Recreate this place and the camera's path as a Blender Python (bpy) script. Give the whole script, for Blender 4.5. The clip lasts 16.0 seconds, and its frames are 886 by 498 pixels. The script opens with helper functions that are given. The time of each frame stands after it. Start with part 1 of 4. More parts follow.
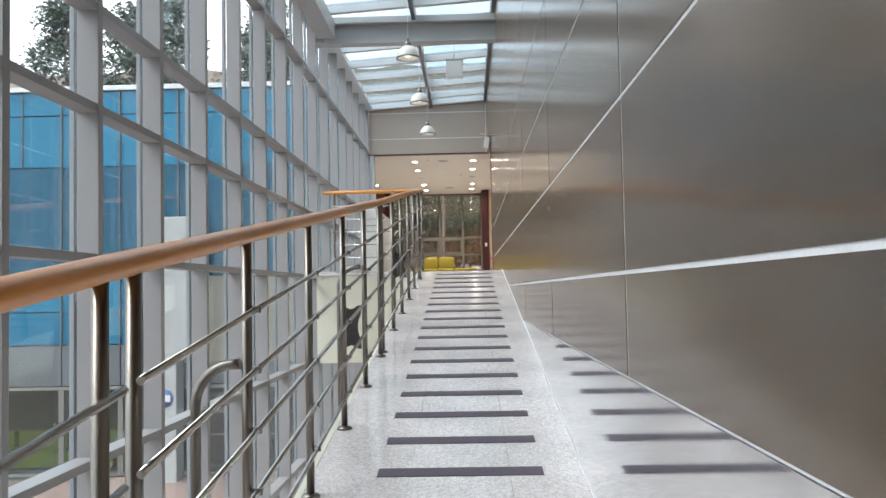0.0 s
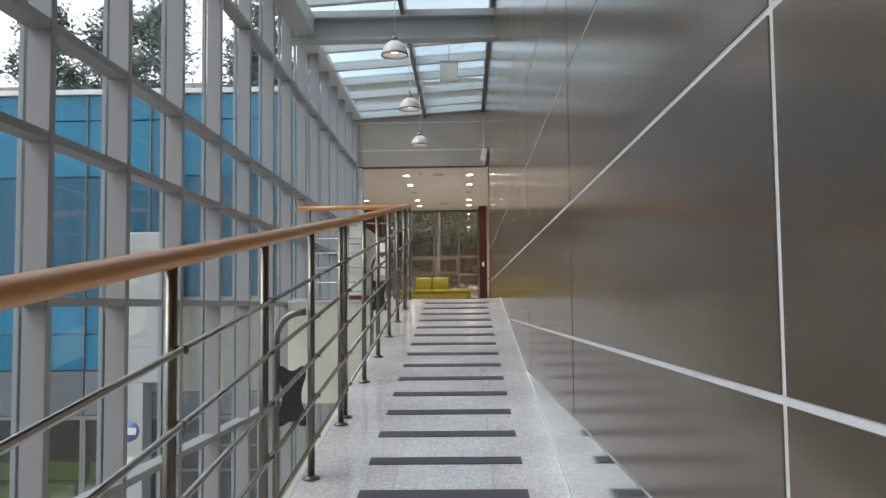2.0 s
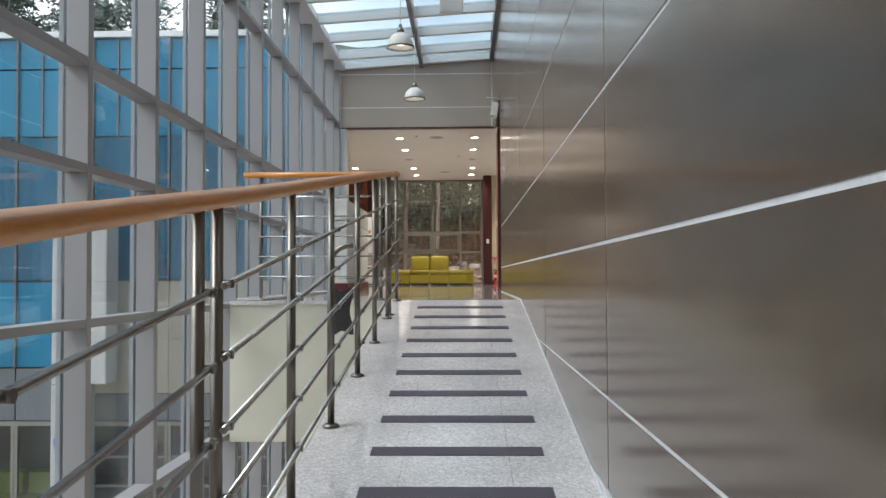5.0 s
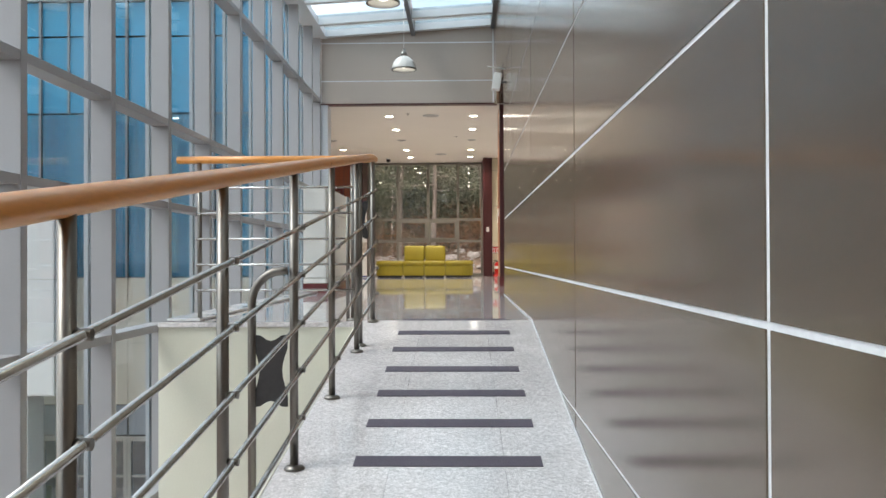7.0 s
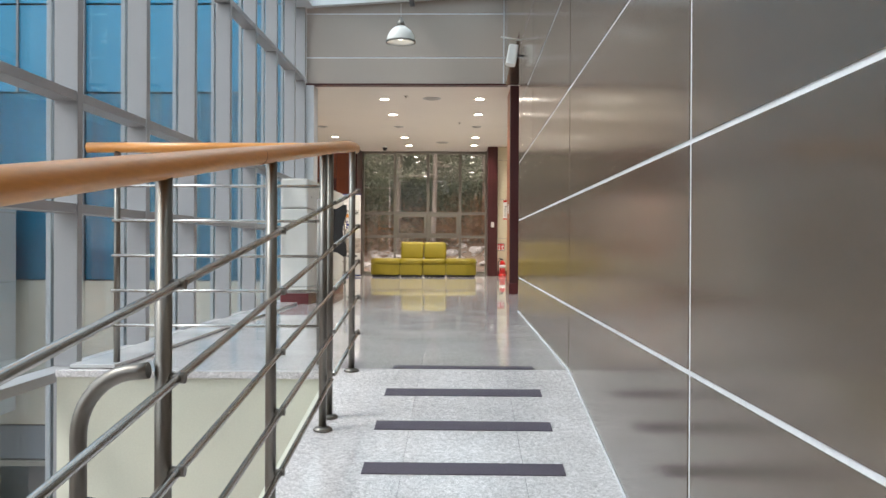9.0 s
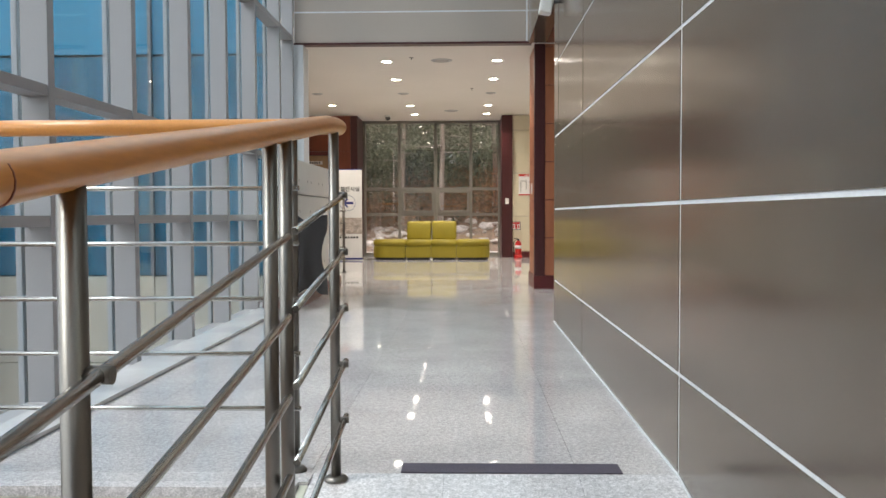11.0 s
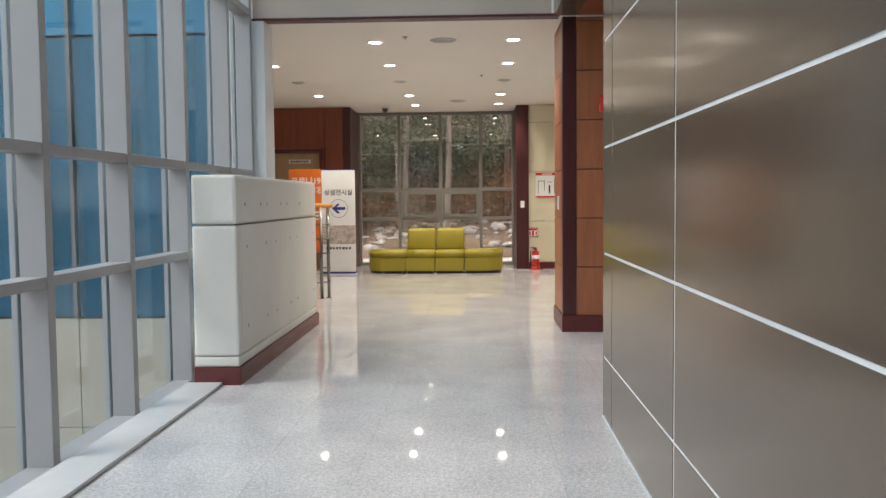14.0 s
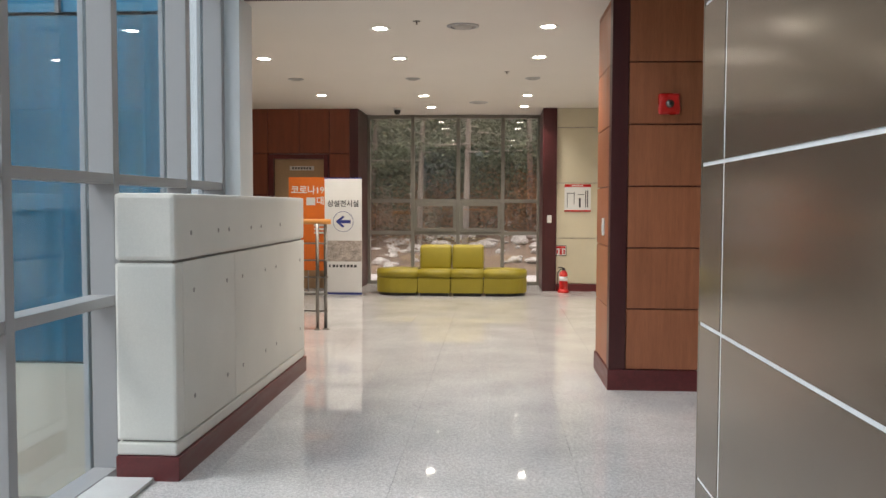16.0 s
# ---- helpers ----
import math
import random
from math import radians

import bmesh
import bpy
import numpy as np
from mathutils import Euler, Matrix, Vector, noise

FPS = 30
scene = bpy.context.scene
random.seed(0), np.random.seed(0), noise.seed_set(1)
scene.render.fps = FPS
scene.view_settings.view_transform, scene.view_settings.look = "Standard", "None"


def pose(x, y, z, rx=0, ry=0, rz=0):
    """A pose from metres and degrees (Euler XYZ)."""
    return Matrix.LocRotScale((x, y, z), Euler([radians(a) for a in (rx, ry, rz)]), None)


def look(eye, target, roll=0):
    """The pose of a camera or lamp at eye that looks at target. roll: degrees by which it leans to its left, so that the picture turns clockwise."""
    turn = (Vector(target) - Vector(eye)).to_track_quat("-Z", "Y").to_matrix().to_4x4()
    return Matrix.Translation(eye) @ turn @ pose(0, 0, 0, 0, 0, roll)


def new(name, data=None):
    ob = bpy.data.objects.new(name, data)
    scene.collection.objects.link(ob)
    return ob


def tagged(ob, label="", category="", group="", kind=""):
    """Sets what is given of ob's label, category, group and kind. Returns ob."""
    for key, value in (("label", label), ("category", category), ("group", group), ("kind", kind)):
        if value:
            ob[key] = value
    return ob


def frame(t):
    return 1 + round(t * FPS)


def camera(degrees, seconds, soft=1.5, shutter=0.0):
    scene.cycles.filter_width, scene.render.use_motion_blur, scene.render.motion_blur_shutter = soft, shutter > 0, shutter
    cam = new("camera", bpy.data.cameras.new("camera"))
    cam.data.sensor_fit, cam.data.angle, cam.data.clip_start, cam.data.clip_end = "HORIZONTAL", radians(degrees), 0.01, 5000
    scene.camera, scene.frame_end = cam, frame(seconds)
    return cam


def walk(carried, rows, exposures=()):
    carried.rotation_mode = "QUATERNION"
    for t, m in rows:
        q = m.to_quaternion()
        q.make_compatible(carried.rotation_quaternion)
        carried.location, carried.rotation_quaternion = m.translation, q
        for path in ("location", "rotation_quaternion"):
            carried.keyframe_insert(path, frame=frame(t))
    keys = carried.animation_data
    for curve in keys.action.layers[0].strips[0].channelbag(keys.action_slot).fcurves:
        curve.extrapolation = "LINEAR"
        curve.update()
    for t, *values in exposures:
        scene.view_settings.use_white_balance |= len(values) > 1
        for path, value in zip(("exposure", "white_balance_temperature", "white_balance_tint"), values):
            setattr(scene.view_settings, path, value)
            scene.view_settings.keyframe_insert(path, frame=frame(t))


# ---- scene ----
cam = camera(54.3, 16.0)
PATH = [
    (0.0, (0.0175, 0.0335, -0.2742), (-0.0376, 2.0304, -0.1785), -1.129),
    (0.5, (0.0050, 0.3399, -0.2344), (-0.0417, 2.3358, -0.1145), -0.950),
    (1.0, (0.0274, 0.6957, -0.2005), (-0.0220, 2.6914, -0.0784), -0.705),
    (1.5, (0.0387, 1.1071, -0.1199), (-0.0096, 3.1025, 0.0064), -0.646),
    (2.0, (0.0719, 1.5570, -0.0898), (0.0226, 3.5520, 0.0420), -0.605),
    (2.5, (0.0577, 2.0211, -0.0658), (0.0080, 4.0164, 0.0624), -0.470),
    (3.0, (0.0371, 2.4980, 0.0128), (-0.0148, 4.4932, 0.1406), -0.493),
    (3.5, (0.0368, 2.9838, 0.0711), (-0.0114, 4.9795, 0.1937), -0.580),
    (4.0, (-0.0028, 3.4861, 0.1294), (-0.0515, 5.4828, 0.2343), -0.481),
    (6.5, (0.0213, 5.7674, 0.3703), (-0.0250, 7.7667, 0.3929), -0.094),
    (7.0, (0.0306, 6.1963, 0.4495), (-0.0161, 8.1957, 0.4696), -0.230),
    (7.5, (0.0433, 6.6399, 0.5012), (-0.0054, 8.6391, 0.5295), 0.067),
    (8.0, (-0.0030, 7.0689, 0.5666), (-0.0531, 9.0682, 0.5852), 0.300),
    (8.5, (-0.0179, 7.4591, 0.6069), (-0.0629, 9.4586, 0.6097), 0.341),
    (11.0, (-0.1813, 9.5317, 0.8729), (-0.2366, 11.5293, 0.7915), -0.175),
    (11.5, (-0.1690, 9.9374, 0.9197), (-0.2227, 11.9326, 0.7920), -0.378),
    (12.0, (-0.1597, 10.3212, 0.9438), (-0.2128, 12.3157, 0.8053), -0.476),
    (12.5, (-0.1786, 10.6763, 1.0227), (-0.2260, 12.6708, 0.8824), -0.490),
    (13.0, (-0.1826, 11.0500, 1.0800), (-0.2267, 13.0446, 0.9401), -0.638),
    (13.5, (-0.1743, 11.3890, 1.1213), (-0.2240, 13.3838, 0.9863), -0.656),
    (14.0, (-0.1713, 11.7443, 1.2068), (-0.2503, 13.7395, 1.0933), -0.546),
    (14.5, (-0.1676, 12.0976, 1.2587), (-0.2662, 14.0924, 1.1528), -0.272),
    (15.0, (-0.1780, 12.4447, 1.2637), (-0.2927, 14.4385, 1.1559), 0.069),
    (15.5, (-0.2357, 12.8746, 1.3239), (-0.3569, 14.8682, 1.2189), 0.147),
    (16.0, (-0.2265, 13.3135, 1.3347), (-0.3453, 15.3073, 1.2322), 0.200),
]
EXPOSURES = [(0, 1.37), (0.5, 1.38), (1.0, 1.38), (1.5, 1.11), (2, 0.85), (4, 0.86), (6.5, 1.25), (7, 1.34), (8.5, 1.40), (11, 1.30), (13.5, 1.20), (16, 1.16)]
walk(cam, [(t, look(eye, target, roll)) for t, eye, target, roll in PATH], EXPOSURES)
SKY, SUN, DOWN = 0.15, 0.8, 39.0

# ---------------------------------------------------------------- world, sun, exposure
world = bpy.data.worlds.new("world")
scene.world = world
world.use_nodes = True
wn = world.node_tree
sky = wn.nodes.new("ShaderNodeTexSky")
sky.sky_type = "NISHITA"
sky.sun_disc = False
sky.sun_elevation = radians(48)
sky.sun_rotation = radians(250)
sky.air_density, sky.dust_density, sky.ozone_density = 1.0, 4.0, 1.0
# overcast: a cloud deck mixed over the clear sky
tc = wn.nodes.new("ShaderNodeTexCoord")
cl = wn.nodes.new("ShaderNodeTexNoise")
cl.inputs["Scale"].default_value = 2.6
cl.inputs["Detail"].default_value = 6
cr = wn.nodes.new("ShaderNodeValToRGB")
cr.color_ramp.elements[0].position, cr.color_ramp.elements[1].position = 0.30, 0.60
cr.color_ramp.elements[0].color = (0.35, 0.35, 0.35, 1)
cr.color_ramp.elements[1].color = (0.96, 0.96, 0.96, 1)
mx = wn.nodes.new("ShaderNodeMix")
mx.data_type = "RGBA"
mx.inputs["B"].default_value = (12.2, 9.95, 9.25, 1)
wn.links.new(tc.outputs["Generated"], cl.inputs["Vector"])
wn.links.new(cl.outputs["Fac"], cr.inputs["Fac"])
wn.links.new(cr.outputs["Color"], mx.inputs["Factor"])
wn.links.new(sky.outputs["Color"], mx.inputs["A"])
bg = wn.nodes["Background"]
bg.inputs["Strength"].default_value = SKY
wn.links.new(mx.outputs["Result"], bg.inputs["Color"])

sun_data = bpy.data.lights.new("sun", "SUN")
sun_data.energy, sun_data.angle, sun_data.color = SUN, radians(20), (1.0, 0.96, 0.9)
sun = new("sun", sun_data)
sun.matrix_world = look((-30, -10, 40), (0, 0, 0))

# ---------------------------------------------------------------- materials


def nodes_of(name):
    m = bpy.data.materials.new(name)
    m.use_nodes = True
    return m, m.node_tree, m.node_tree.nodes["Principled BSDF"]


def surface(name, base, vary=0.12, scale=(6, 6, 6), fine=90.0, rough=0.5, rough_vary=0.1, bump=0.1, metal=0.0, spec=0.5, piece=0.0, coat=0.0, fine_vary=None, bump_dist=0.002, coat_rough=0.08):
    """Base colour with stains and grain of two sizes, uneven gloss, fine relief and, with piece, a shade for each piece."""
    m, t, b = nodes_of(name)
    L = t.links.new
    co = t.nodes.new("ShaderNodeTexCoord")
    mp = t.nodes.new("ShaderNodeMapping")
    mp.inputs["Scale"].default_value = scale
    L(co.outputs["Object"], mp.inputs["Vector"])
    n1 = t.nodes.new("ShaderNodeTexNoise")
    n1.inputs["Scale"].default_value, n1.inputs["Detail"].default_value = 1.0, 5
    n2 = t.nodes.new("ShaderNodeTexNoise")
    n2.inputs["Scale"].default_value, n2.inputs["Detail"].default_value = fine / max(scale), 4
    for n in (n1, n2):
        L(mp.outputs["Vector"], n.inputs["Vector"])
    r1 = t.nodes.new("ShaderNodeMapRange")
    r1.inputs["From Min"].default_value, r1.inputs["From Max"].default_value = 0.3, 0.7
    r1.inputs["To Min"].default_value, r1.inputs["To Max"].default_value = 1 - vary, 1 + vary
    L(n1.outputs["Fac"], r1.inputs["Value"])
    fv = vary if fine_vary is None else fine_vary
    r2 = t.nodes.new("ShaderNodeMapRange")
    r2.inputs["From Min"].default_value, r2.inputs["From Max"].default_value = 0.3, 0.7
    r2.inputs["To Min"].default_value, r2.inputs["To Max"].default_value = 1 - fv, 1 + fv
    L(n2.outputs["Fac"], r2.inputs["Value"])
    mul = t.nodes.new("ShaderNodeMath")
    mul.operation = "MULTIPLY"
    L(r1.outputs["Result"], mul.inputs[0])
    L(r2.outputs["Result"], mul.inputs[1])
    last = mul.outputs[0]
    if piece:
        oi = t.nodes.new("ShaderNodeObjectInfo")
        r3 = t.nodes.new("ShaderNodeMapRange")
        r3.inputs["To Min"].default_value, r3.inputs["To Max"].default_value = 1 - piece, 1 + piece
        L(oi.outputs["Random"], r3.inputs["Value"])
        m3 = t.nodes.new("ShaderNodeMath")
        m3.operation = "MULTIPLY"
        L(last, m3.inputs[0])
        L(r3.outputs["Result"], m3.inputs[1])
        last = m3.outputs[0]
    vm = t.nodes.new("ShaderNodeVectorMath")
    vm.operation = "SCALE"
    vm.inputs[0].default_value = base
    L(last, vm.inputs["Scale"])
    L(vm.outputs["Vector"], b.inputs["Base Color"])
    rr = t.nodes.new("ShaderNodeMapRange")
    rr.inputs["From Min"].default_value, rr.inputs["From Max"].default_value = 0.3, 0.7
    rr.inputs["To Min"].default_value, rr.inputs["To Max"].default_value = max(0.02, rough - rough_vary), min(1, rough + rough_vary)
    L(n1.outputs["Fac"], rr.inputs["Value"])
    L(rr.outputs["Result"], b.inputs["Roughness"])
    b.inputs["Metallic"].default_value = metal
    b.inputs["Specular IOR Level"].default_value = spec
    b.inputs["Coat Weight"].default_value = coat
    b.inputs["Coat Roughness"].default_value = coat_rough
    if bump:
        bp = t.nodes.new("ShaderNodeBump")
        bp.inputs["Strength"].default_value, bp.inputs["Distance"].default_value = bump, bump_dist
        L(n2.outputs["Fac"], bp.inputs["Height"])
        L(bp.outputs["Normal"], b.inputs["Normal"])
    return m


def glass(name, tint, mirror=0.04, rough=0.0):
    """A thin pane: lets light through tinted, mirrors more at a flat angle."""
    m, t, b = nodes_of(name)
    t.nodes.remove(b)
    out = t.nodes["Material Output"]
    tr = t.nodes.new("ShaderNodeBsdfTransparent")
    tr.inputs["Color"].default_value = (*tint, 1)
    gl = t.nodes.new("ShaderNodeBsdfGlossy")
    gl.inputs["Roughness"].default_value = rough
    lw = t.nodes.new("ShaderNodeLayerWeight")
    lw.inputs["Blend"].default_value = 0.5
    pw = t.nodes.new("ShaderNodeMath")
    pw.operation = "POWER"
    pw.inputs[1].default_value = 5.0
    ma = t.nodes.new("ShaderNodeMath")
    ma.operation = "MULTIPLY_ADD"
    ma.inputs[1].default_value, ma.inputs[2].default_value = 0.36 - mirror, mirror
    mix = t.nodes.new("ShaderNodeMixShader")
    t.links.new(lw.outputs["Facing"], pw.inputs[0])
    t.links.new(pw.outputs[0], ma.inputs[0])
    t.links.new(ma.outputs[0], mix.inputs["Fac"])
    t.links.new(tr.outputs["BSDF"], mix.inputs[1])
    t.links.new(gl.outputs["BSDF"], mix.inputs[2])
    t.links.new(mix.outputs["Shader"], out.inputs["Surface"])
    return m


def glow(name, colour, strength):
    m, t, b = nodes_of(name)
    b.inputs["Base Color"].default_value = (0.8, 0.8, 0.8, 1)
    b.inputs["Emission Color"].default_value = (*colour, 1)
    b.inputs["Emission Strength"].default_value = strength
    return m


def granite(name, base, rough, speck=0.3, piece=0.02, bump=0.0, spec=0.5):
    """Pale granite: crystals of two sizes, dark flecks, clouds, a shade for each slab."""
    m, t, b = nodes_of(name)
    L = t.links.new
    co = t.nodes.new("ShaderNodeNewGeometry")
    v = t.nodes.new("ShaderNodeTexVoronoi")
    v.inputs["Scale"].default_value = 260
    n = t.nodes.new("ShaderNodeTexNoise")
    n.inputs["Scale"].default_value, n.inputs["Detail"].default_value = 55, 6
    c = t.nodes.new("ShaderNodeTexNoise")
    c.inputs["Scale"].default_value, c.inputs["Detail"].default_value = 2.2, 4
    for q in (v, n, c):
        L(co.outputs["Position"], q.inputs["Vector"])
    sep = t.nodes.new("ShaderNodeSeparateColor")
    L(v.outputs["Color"], sep.inputs["Color"])
    a = t.nodes.new("ShaderNodeMapRange")
    a.inputs["To Min"].default_value, a.inputs["To Max"].default_value = 1 - speck, 1 + speck
    L(sep.outputs["Red"], a.inputs["Value"])
    d = t.nodes.new("ShaderNodeMapRange")
    d.inputs["From Min"].default_value, d.inputs["From Max"].default_value = 0.3, 0.7
    d.inputs["To Min"].default_value, d.inputs["To Max"].default_value = 1 - speck * 0.7, 1 + speck * 0.7
    L(n.outputs["Fac"], d.inputs["Value"])
    e = t.nodes.new("ShaderNodeMapRange")
    e.inputs["From Min"].default_value, e.inputs["From Max"].default_value = 0.3, 0.7
    e.inputs["To Min"].default_value, e.inputs["To Max"].default_value = 0.9, 1.1
    L(c.outputs["Fac"], e.inputs["Value"])
    oi = t.nodes.new("ShaderNodeObjectInfo")
    f = t.nodes.new("ShaderNodeMapRange")
    f.inputs["To Min"].default_value, f.inputs["To Max"].default_value = 1 - piece, 1 + piece
    L(oi.outputs["Random"], f.inputs["Value"])
    last = a.outputs["Result"]
    for q in (d, e, f):
        mm = t.nodes.new("ShaderNodeMath")
        mm.operation = "MULTIPLY"
        L(last, mm.inputs[0])
        L(q.outputs["Result"], mm.inputs[1])
        last = mm.outputs[0]
    vm = t.nodes.new("ShaderNodeVectorMath")
    vm.operation = "SCALE"
    vm.inputs[0].default_value = base
    L(last, vm.inputs["Scale"])
    L(vm.outputs["Vector"], b.inputs["Base Color"])
    r = t.nodes.new("ShaderNodeMapRange")
    r.inputs["From Min"].default_value, r.inputs["From Max"].default_value = 0.3, 0.7
    r.inputs["To Min"].default_value, r.inputs["To Max"].default_value = rough * 0.75, rough * 1.3
    L(c.outputs["Fac"], r.inputs["Value"])
    L(r.outputs["Result"], b.inputs["Roughness"])
    b.inputs["Specular IOR Level"].default_value = spec
    if bump:
        bp = t.nodes.new("ShaderNodeBump")
        bp.inputs["Strength"].default_value, bp.inputs["Distance"].default_value = bump, 0.001
        L(n.outputs["Fac"], bp.inputs["Height"])
        L(bp.outputs["Normal"], b.inputs["Normal"])
    return m


PANEL = surface("taupe metal panel", (0.163, 0.130, 0.100), 0.03, (0.7, 0.7, 0.7), 300, 0.165, 0.02, 0.0, metal=0.55, spec=0.6, piece=0.015, fine_vary=0.02)
HEADER = surface("pale taupe coated panel", (0.40, 0.345, 0.30), 0.03, (0.8, 0.8, 0.8), 200, 0.38, 0.04, 0.01, spec=0.5, fine_vary=0.02)
JOINT = surface("pale sealant", (0.72, 0.74, 0.77), 0.05, (4, 4, 4), 60, 0.5, 0.1, 0.05)
ALU = surface("grey painted aluminium", (0.29, 0.293, 0.303), 0.04, (2, 2, 2), 200, 0.38, 0.06, 0.02, spec=0.5, fine_vary=0.02)
STEEL_PAINT = surface("grey painted steel", (0.42, 0.425, 0.43), 0.05, (2, 2, 2), 150, 0.45, 0.06, 0.03)
DARK_STEEL = surface("dark grey steel", (0.11, 0.115, 0.125), 0.08, (3, 3, 3), 150, 0.4, 0.08, 0.03)
WHITE_ALU = surface("white painted aluminium", (0.62, 0.64, 0.66), 0.04, (2, 2, 2), 150, 0.4, 0.05, 0.02)
# dark brown tone paints in the taupe wall's reflection; BAR_STEEL is the brighter copy
STAINLESS = surface("stainless steel toned by reflections", (0.205, 0.190, 0.172), 0.03, (3, 3, 3), 600, 0.32, 0.04, 0.01, metal=1.0, fine_vary=0.04)
BAR_STEEL = surface("polished stainless bar", (0.50, 0.49, 0.47), 0.03, (3, 3, 3), 500, 0.22, 0.04, 0.01, metal=1.0, fine_vary=0.04)
MIRROR_BAND = surface("polished stainless sheet", (0.80, 0.79, 0.79), 0.03, (1, 1, 1), 200, 0.09, 0.03, 0.01, metal=1.0, fine_vary=0.02)
HANDRAIL = surface("varnished beech", (0.66, 0.275, 0.06), 0.04, (14, 1.6, 14), 160, 0.33, 0.05, 0.03, coat=0.2, fine_vary=0.07)
GRANITE = granite("polished granite", (0.585, 0.57, 0.575), 0.035, 0.24, spec=0.75)
GRANITE_RAMP = granite("honed granite", (0.64, 0.62, 0.625), 0.14, 0.26, bump=0.12)
GROUT = surface("grey grout", (0.60, 0.59, 0.585), 0.1, (5, 5, 5), 80, 0.7)
STRIP = surface("dark anti-slip strip", (0.088, 0.074, 0.10), 0.12, (12, 12, 12), 500, 0.6, 0.08, 0.35)
CONCRETE = surface("white fair-faced concrete", (0.66, 0.655, 0.62), 0.045, (2.5, 2.5, 2.5), 120, 0.6, 0.08, 0.12, fine_vary=0.03)
HOLE = surface("shadowed concrete hole", (0.30, 0.295, 0.28), 0.1, (8, 8, 8), 80, 0.8)
FASCIA = surface("cream painted panel", (0.66, 0.66, 0.56), 0.03, (1.5, 1.5, 1.5), 100, 0.5, 0.05, 0.04)
CREAM = surface("cream wall panel", (0.60, 0.54, 0.40), 0.05, (2, 2, 2), 110, 0.55, 0.06, 0.05)
POST_WOOD = surface("very dark red wood", (0.055, 0.011, 0.012), 0.12, (25, 25, 3), 200, 0.4, 0.06, 0.04)
SILL_STONE = surface("pale polished stone", (0.56, 0.565, 0.57), 0.05, (3, 3, 3), 200, 0.16, 0.05, 0.01, fine_vary=0.05)
# white concrete toned down: the dimming by glass and haze is in the colour
PIER_CONCRETE = surface("white concrete dimmed for glass haze", (0.42, 0.42, 0.41), 0.06, (2, 2, 2), 100, 0.65, 0.06, 0.08)
OUT_CONCRETE = surface("beige wall panel", (0.34, 0.31, 0.255), 0.06, (2, 2, 2), 90, 0.7, 0.06, 0.08)
BASE_WOOD = surface("dark red baseboard wood", (0.105, 0.016, 0.018), 0.15, (25, 3, 25), 200, 0.38, 0.06, 0.05, coat=0.1)
WOOD = surface("reddish wood veneer", (0.335, 0.118, 0.055), 0.13, (26, 26, 1.6), 220, 0.42, 0.06, 0.05, piece=0.06, fine_vary=0.10)
WOOD_DARK = surface("dark wood veneer", (0.21, 0.055, 0.026), 0.13, (18, 18, 1.4), 220, 0.45, 0.06, 0.05, piece=0.06, fine_vary=0.08)
CEIL = surface("white ceiling paint", (0.70, 0.66, 0.61), 0.02, (1.2, 1.2, 1.2), 90, 0.75, 0.05, 0.03)
GREY_WALL = surface("grey plaster", (0.42, 0.41, 0.39), 0.06, (1.5, 1.5, 1.5), 70, 0.8, 0.05, 0.05)
LIME = surface("lime leatherette", (0.30, 0.24, 0.016), 0.08, (4, 4, 4), 220, 0.55, 0.06, 0.12, fine_vary=0.05)
BLACK = surface("black plastic", (0.018, 0.018, 0.02), 0.1, (8, 8, 8), 150, 0.4, 0.06, 0.05)
PLATE = surface("smoked dark acrylic", (0.085, 0.083, 0.085), 0.06, (4, 4, 4), 90, 0.12, 0.03, 0.0, metal=0.5)
RED = surface("red enamel", (0.55, 0.02, 0.018), 0.06, (8, 8, 8), 150, 0.28, 0.04, 0.03)
WHITE = surface("white plastic", (0.76, 0.76, 0.74), 0.03, (6, 6, 6), 120, 0.4, 0.05, 0.02)
PAPER = surface("printed white vinyl", (0.74, 0.73, 0.72), 0.03, (4, 4, 4), 120, 0.45, 0.05, 0.02)
ORANGE = surface("orange vinyl", (0.75, 0.17, 0.02), 0.04, (4, 4, 4), 120, 0.5, 0.05, 0.02)
NAVY = surface("navy print", (0.025, 0.035, 0.20), 0.04, (8, 8, 8), 120, 0.5)
INK = surface("black print", (0.03, 0.03, 0.035), 0.04, (8, 8, 8), 120, 0.5)
BROWNISH = surface("sepia print", (0.42, 0.36, 0.32), 0.35, (9, 9, 14), 60, 0.5)
BEIGE_DOOR = surface("beige door leaf", (0.42, 0.29, 0.17), 0.06, (12, 12, 2), 150, 0.5)
SHADE = surface("white enamel lamp shade", (0.72, 0.71, 0.68), 0.03, (6, 6, 6), 120, 0.3, 0.05, 0.02)
BRONZE = surface("bronze anodised frame", (0.20, 0.19, 0.165), 0.06, (3, 3, 3), 150, 0.4, 0.06, 0.03)
BLUE_GLASS = surface("blue spandrel glass", (0.012, 0.165, 0.29), 0.06, (0.6, 0.6, 0.6), 30, 0.14, 0.03, 0.0, spec=0.35, piece=0.10)
STICKER = surface("blue sticker film", (0.10, 0.17, 0.40), 0.04, (6, 6, 6), 120, 0.4, 0.05, 0.01)
GREY_BLIND = surface("grey fabric blind", (0.13, 0.14, 0.15), 0.12, (20, 20, 0.4), 60, 0.7, 0.05, 0.0, piece=0.08)
# strong vertical streaks paint the light and shade of curtain folds
BLIND = surface("blue-grey blind", (0.006, 0.118, 0.17), 0.30, (18, 18, 0.3), 60, 0.8, 0.05, 0.0, piece=0.12, spec=0.08)
